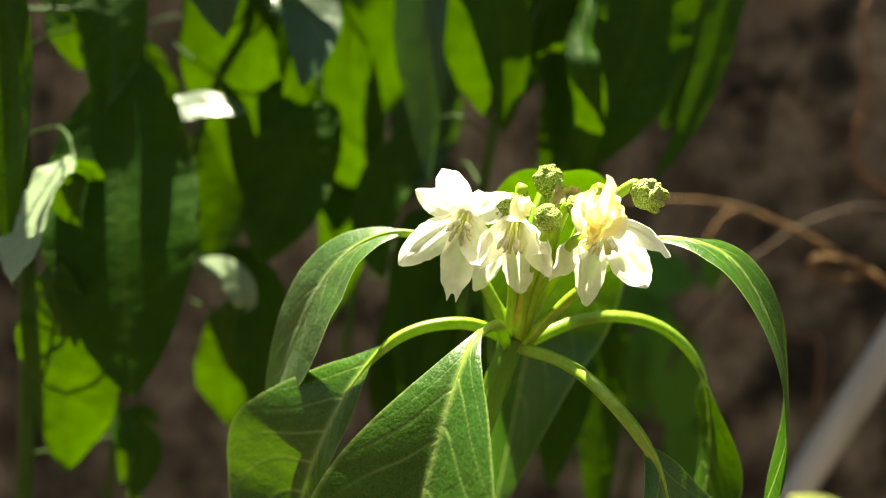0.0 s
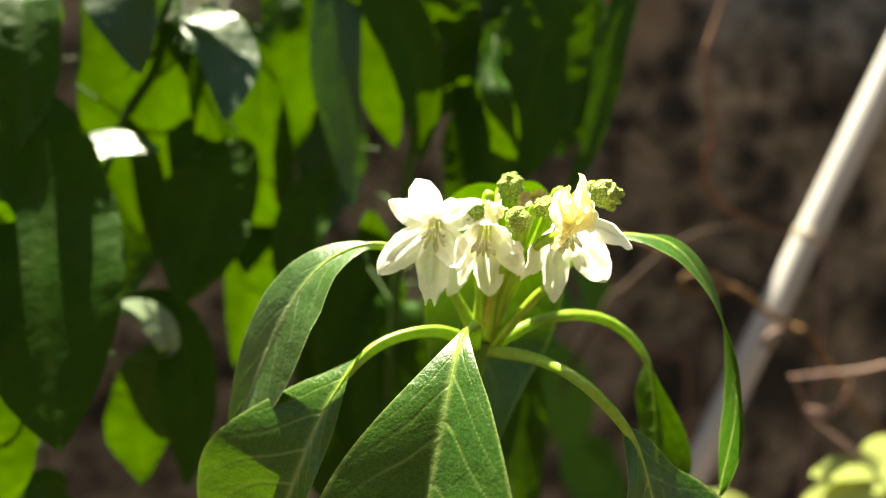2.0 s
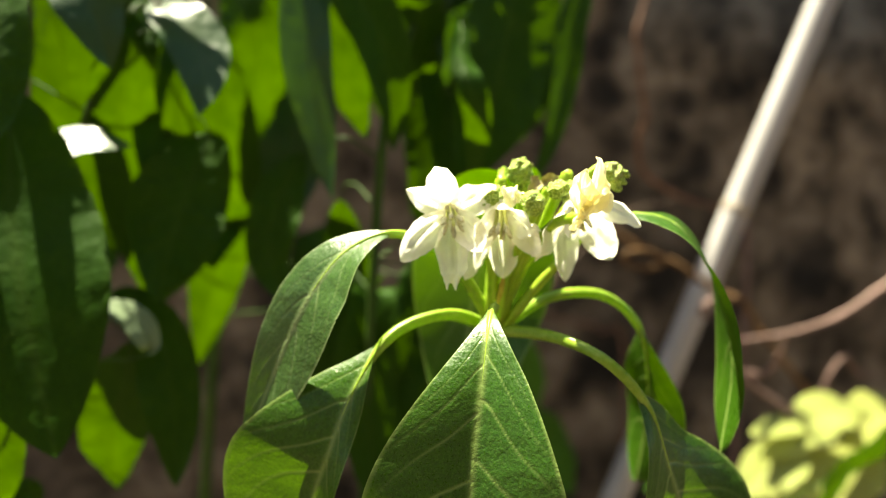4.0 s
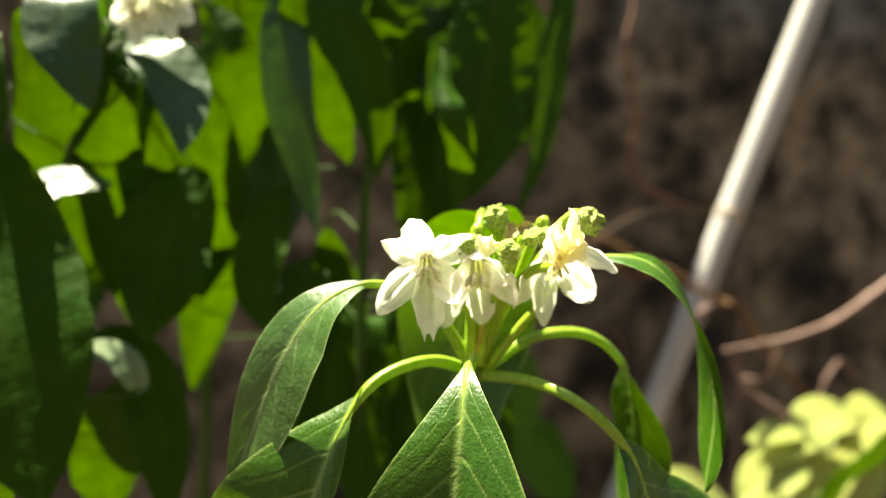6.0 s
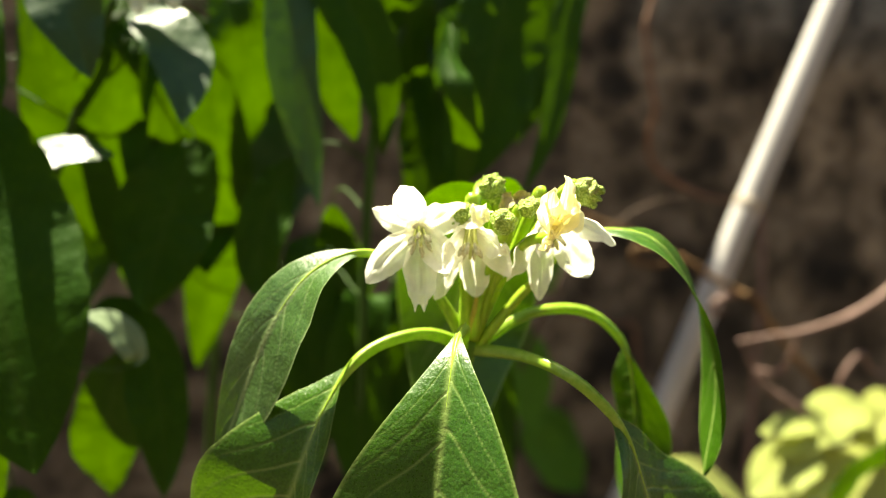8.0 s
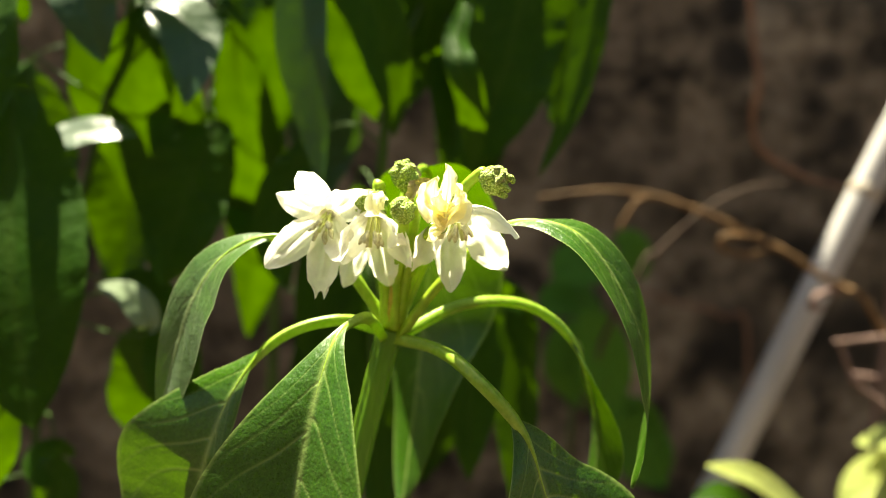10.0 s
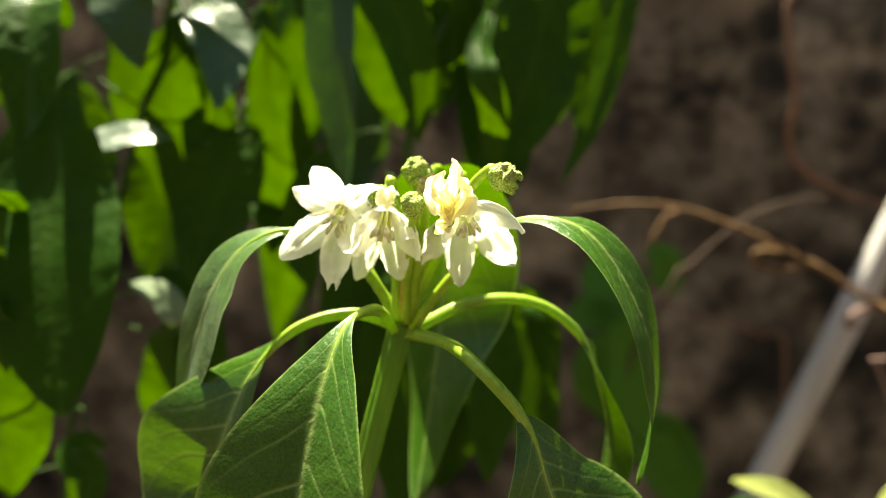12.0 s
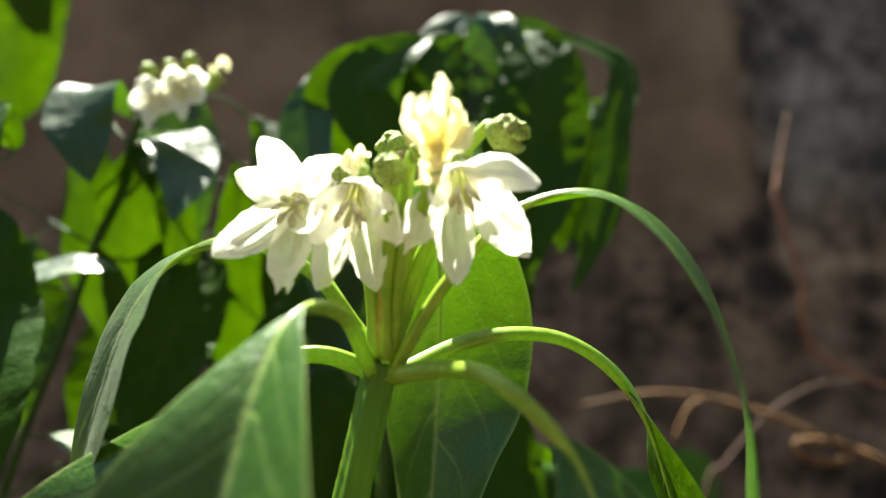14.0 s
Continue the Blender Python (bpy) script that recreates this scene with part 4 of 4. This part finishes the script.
plant_behind("small seedling with pale upturned leaves", [(0.24, 0.31, -0.01), (0.24, 0.308, 0.2), (0.238, 0.305, 0.36), (0.235, 0.30, 0.44)], SPROUT, seed=9, name="seedling", group="seedlings", radius=0.002)
plant_behind("low dim weed with rounded leaves", [(0.17, 0.56, -0.01), (0.17, 0.558, 0.2), (0.165, 0.555, 0.37), (0.16, 0.55, 0.50)], WEED_LEAVES, seed=6, name="weed", group="weeds", radius=0.002)


# ---- pole and dry vines by the wall ----
def pole():
    ob = thing("garden_pole", "pale bamboo garden pole leaning along the wall", "pole")
    a, j, b = Vector((0.3950, 0.4800, 0.7470)), Vector((0.3310, 0.4800, 0.5790)), Vector((0.2820, 0.4800, 0.4500))
    up, down = (a - j).normalized(), (b - j).normalized()
    foot = b + down * (b.z / -down.z)
    part("shaft", tube([tuple(foot), tuple(b), tuple(j), tuple(a), tuple(a + up * 0.5)], [0.0107, 0.0101, 0.0097, 0.0094, 0.0090], 60, 20), POLE, ob)
    part("joint_ring", tube([tuple(j - up * 0.004), tuple(j - up * 0.001), tuple(j + up * 0.001), tuple(j + up * 0.004)], [0.0097, 0.0106, 0.0106, 0.0097], 12, 24), POLE_DARK, ob, "dark raised joint")


pole()


def vine(label, mat, *strands):
    ob = thing("dry_vine", label, "vine", "dry vines")
    for pts, r, *other in strands:
        part("tendril", tube(pts, [r * 0.35, r, r, r, r * 0.95, r * 0.9, r * 0.3], 60, 10, rough=0.3), other[0] if other else mat, ob)


vine("dry orange-brown vine with curled tendrils and a thin red-brown shoot", VINE,
     ([(0.1100, 0.4620, 0.5700), (0.1460, 0.4550, 0.5760), (0.1760, 0.4550, 0.5745), (0.1970, 0.4550, 0.5690), (0.2190, 0.4550, 0.5620), (0.2430, 0.4550, 0.5515), (0.2660, 0.4480, 0.5410), (0.2830, 0.4440, 0.5300), (0.3010, 0.4380, 0.5210), (0.3050, 0.4300, 0.5200), (0.3240, 0.4300, 0.4960), (0.3550, 0.4300, 0.4650), (0.3800, 0.4300, 0.4410), (0.405, 0.44, 0.40), (0.41, 0.44, -0.01)], 0.0021),
     ([(0.13, 0.50, -0.01), (0.15, 0.485, 0.40), (0.1800, 0.4700, 0.5220), (0.1900, 0.4700, 0.5350), (0.2040, 0.4650, 0.5530), (0.2210, 0.4620, 0.5690), (0.2400, 0.4620, 0.5790), (0.2550, 0.4640, 0.5825), (0.2720, 0.4660, 0.5840)], 0.0018, VINE_DIM),
     ([(0.1610, 0.4600, 0.5500), (0.1650, 0.4600, 0.5590), (0.1720, 0.4600, 0.5700), (0.1840, 0.4550, 0.5740)], 0.0014),
     ([(0.2570, 0.4510, 0.5450), (0.2500, 0.4500, 0.5410), (0.2360, 0.4490, 0.5400), (0.2230, 0.4490, 0.5440), (0.2230, 0.4500, 0.5495), (0.2320, 0.4510, 0.5510), (0.2450, 0.4530, 0.5505)], 0.0021),
     ([(0.3040, 0.4420, 0.5195), (0.2910, 0.4400, 0.5200), (0.2800, 0.4380, 0.5150), (0.2800, 0.4380, 0.5090), (0.2890, 0.4400, 0.5100)], 0.0024, VINE_PINK),
     ([(0.3300, 0.4920, 0.5780), (0.3080, 0.5180, 0.5850), (0.2750, 0.5180, 0.6030), (0.2640, 0.5120, 0.6260), (0.2610, 0.5000, 0.6440), (0.2550, 0.5000, 0.6690), (0.2490, 0.5000, 0.7000), (0.2515, 0.5000, 0.7120), (0.2570, 0.5000, 0.7380), (0.2620, 0.5000, 0.7570)], 0.0022, VINE_RED))
vine("smooth pinkish dry vine with small shoots", VINE_PINK,
     ([(0.2729, 0.4000, 0.4989), (0.2945, 0.4000, 0.5013), (0.3243, 0.4000, 0.5049), (0.3589, 0.4000, 0.5149), (0.3969, 0.4000, 0.5366), (0.45, 0.42, 0.55), (0.55, 0.5, 0.5), (0.6, 0.55, -0.01)], 0.0031),
     ([(0.2760, 0.4010, 0.4995), (0.2850, 0.4010, 0.4820), (0.2886, 0.4000, 0.4750), (0.3025, 0.4000, 0.4648), (0.3165, 0.4000, 0.4556), (0.3313, 0.4000, 0.4418), (0.35, 0.41, 0.40), (0.36, 0.42, -0.01)], 0.0030),
     ([(0.3313, 0.4020, 0.4430), (0.3665, 0.4200, 0.4503), (0.3761, 0.4200, 0.4700), (0.3869, 0.4200, 0.4808), (0.3982, 0.4200, 0.4688), (0.4185, 0.4200, 0.4656)], 0.0019),
     ([(0.2870, 0.4030, 0.4790), (0.2996, 0.4130, 0.4742), (0.3175, 0.4150, 0.4732), (0.3205, 0.4080, 0.4887), (0.3180, 0.4010, 0.5035)], 0.0019))
vine("thin red-brown twig lying against the wall", VINE_RED,
     ([(0.1923, 0.6450, 0.4827), (0.2282, 0.6550, 0.4741), (0.2856, 0.6600, 0.4562), (0.3280, 0.6640, 0.4440), (0.36, 0.668, 0.40), (0.38, 0.67, -0.01)], 0.0019))
stake = thing("stake", "thin grey stick leaning on the plaster wall", "stick")
part("shaft", tube([(0.448, 0.60, -0.01), (0.4445, 0.60, 0.435), (0.4420, 0.60, 0.506), (0.4380, 0.605, 0.570), (0.436, 0.61, 0.60)], [0.0036, 0.0034, 0.003], 30, 8, rough=0.2), VINE_PINK, stake)

# the blossom cluster at the top of the plant behind
APEX = (-0.0653, 0.2603, 0.6603)
flower(topped, (-0.0502, 0.2477, 0.6626), (-0.0508, 0.2534, 0.6666), [(-0.0577, 0.2488, 0.6557), (-0.0485, 0.2465, 0.6523), (-0.0416, 0.2477, 0.6569), (-0.0427, 0.2500, 0.6661), (-0.0565, 0.2500, 0.6672)], [0.0037] * 5, APEX, "white blossom in full sun", (0.0, 0.0, 0.003), seed=7)
flower(topped, (-0.0577, 0.2488, 0.6592), (-0.0583, 0.2540, 0.6638), [(-0.0657, 0.2500, 0.6557), (-0.0588, 0.2477, 0.6500), (-0.0519, 0.2488, 0.6534), (-0.0646, 0.2511, 0.6649)], [0.0035] * 4, APEX, "white blossom in full sun", (0.0, 0.0, 0.003), seed=8)
for k, (x, z) in enumerate([(-0.0623, 0.6730), (-0.0496, 0.6764), (-0.0416, 0.6707), (-0.0554, 0.6741)]):
    bud(topped, (x, 0.2546, z - 0.0046), (x, 0.2540, z), 0.0022, APEX, [((x - 0.06) / 2, 0.258, 0.664)], seed=20 + k)
part("wilted_flower", blade([(-0.0422, 0.2534, 0.6695), (-0.0393, 0.2529, 0.6718), (-0.0370, 0.2523, 0.6707)], 0.0022, 0, (0.3,), (0, -1, 0.3), 0.3, 16, 8, 0.3, 0.3, 0, 55, (0.4, 0.5), 0.0002, rag=0.2), WILTED, topped, "wilted orange-yellow blossom")
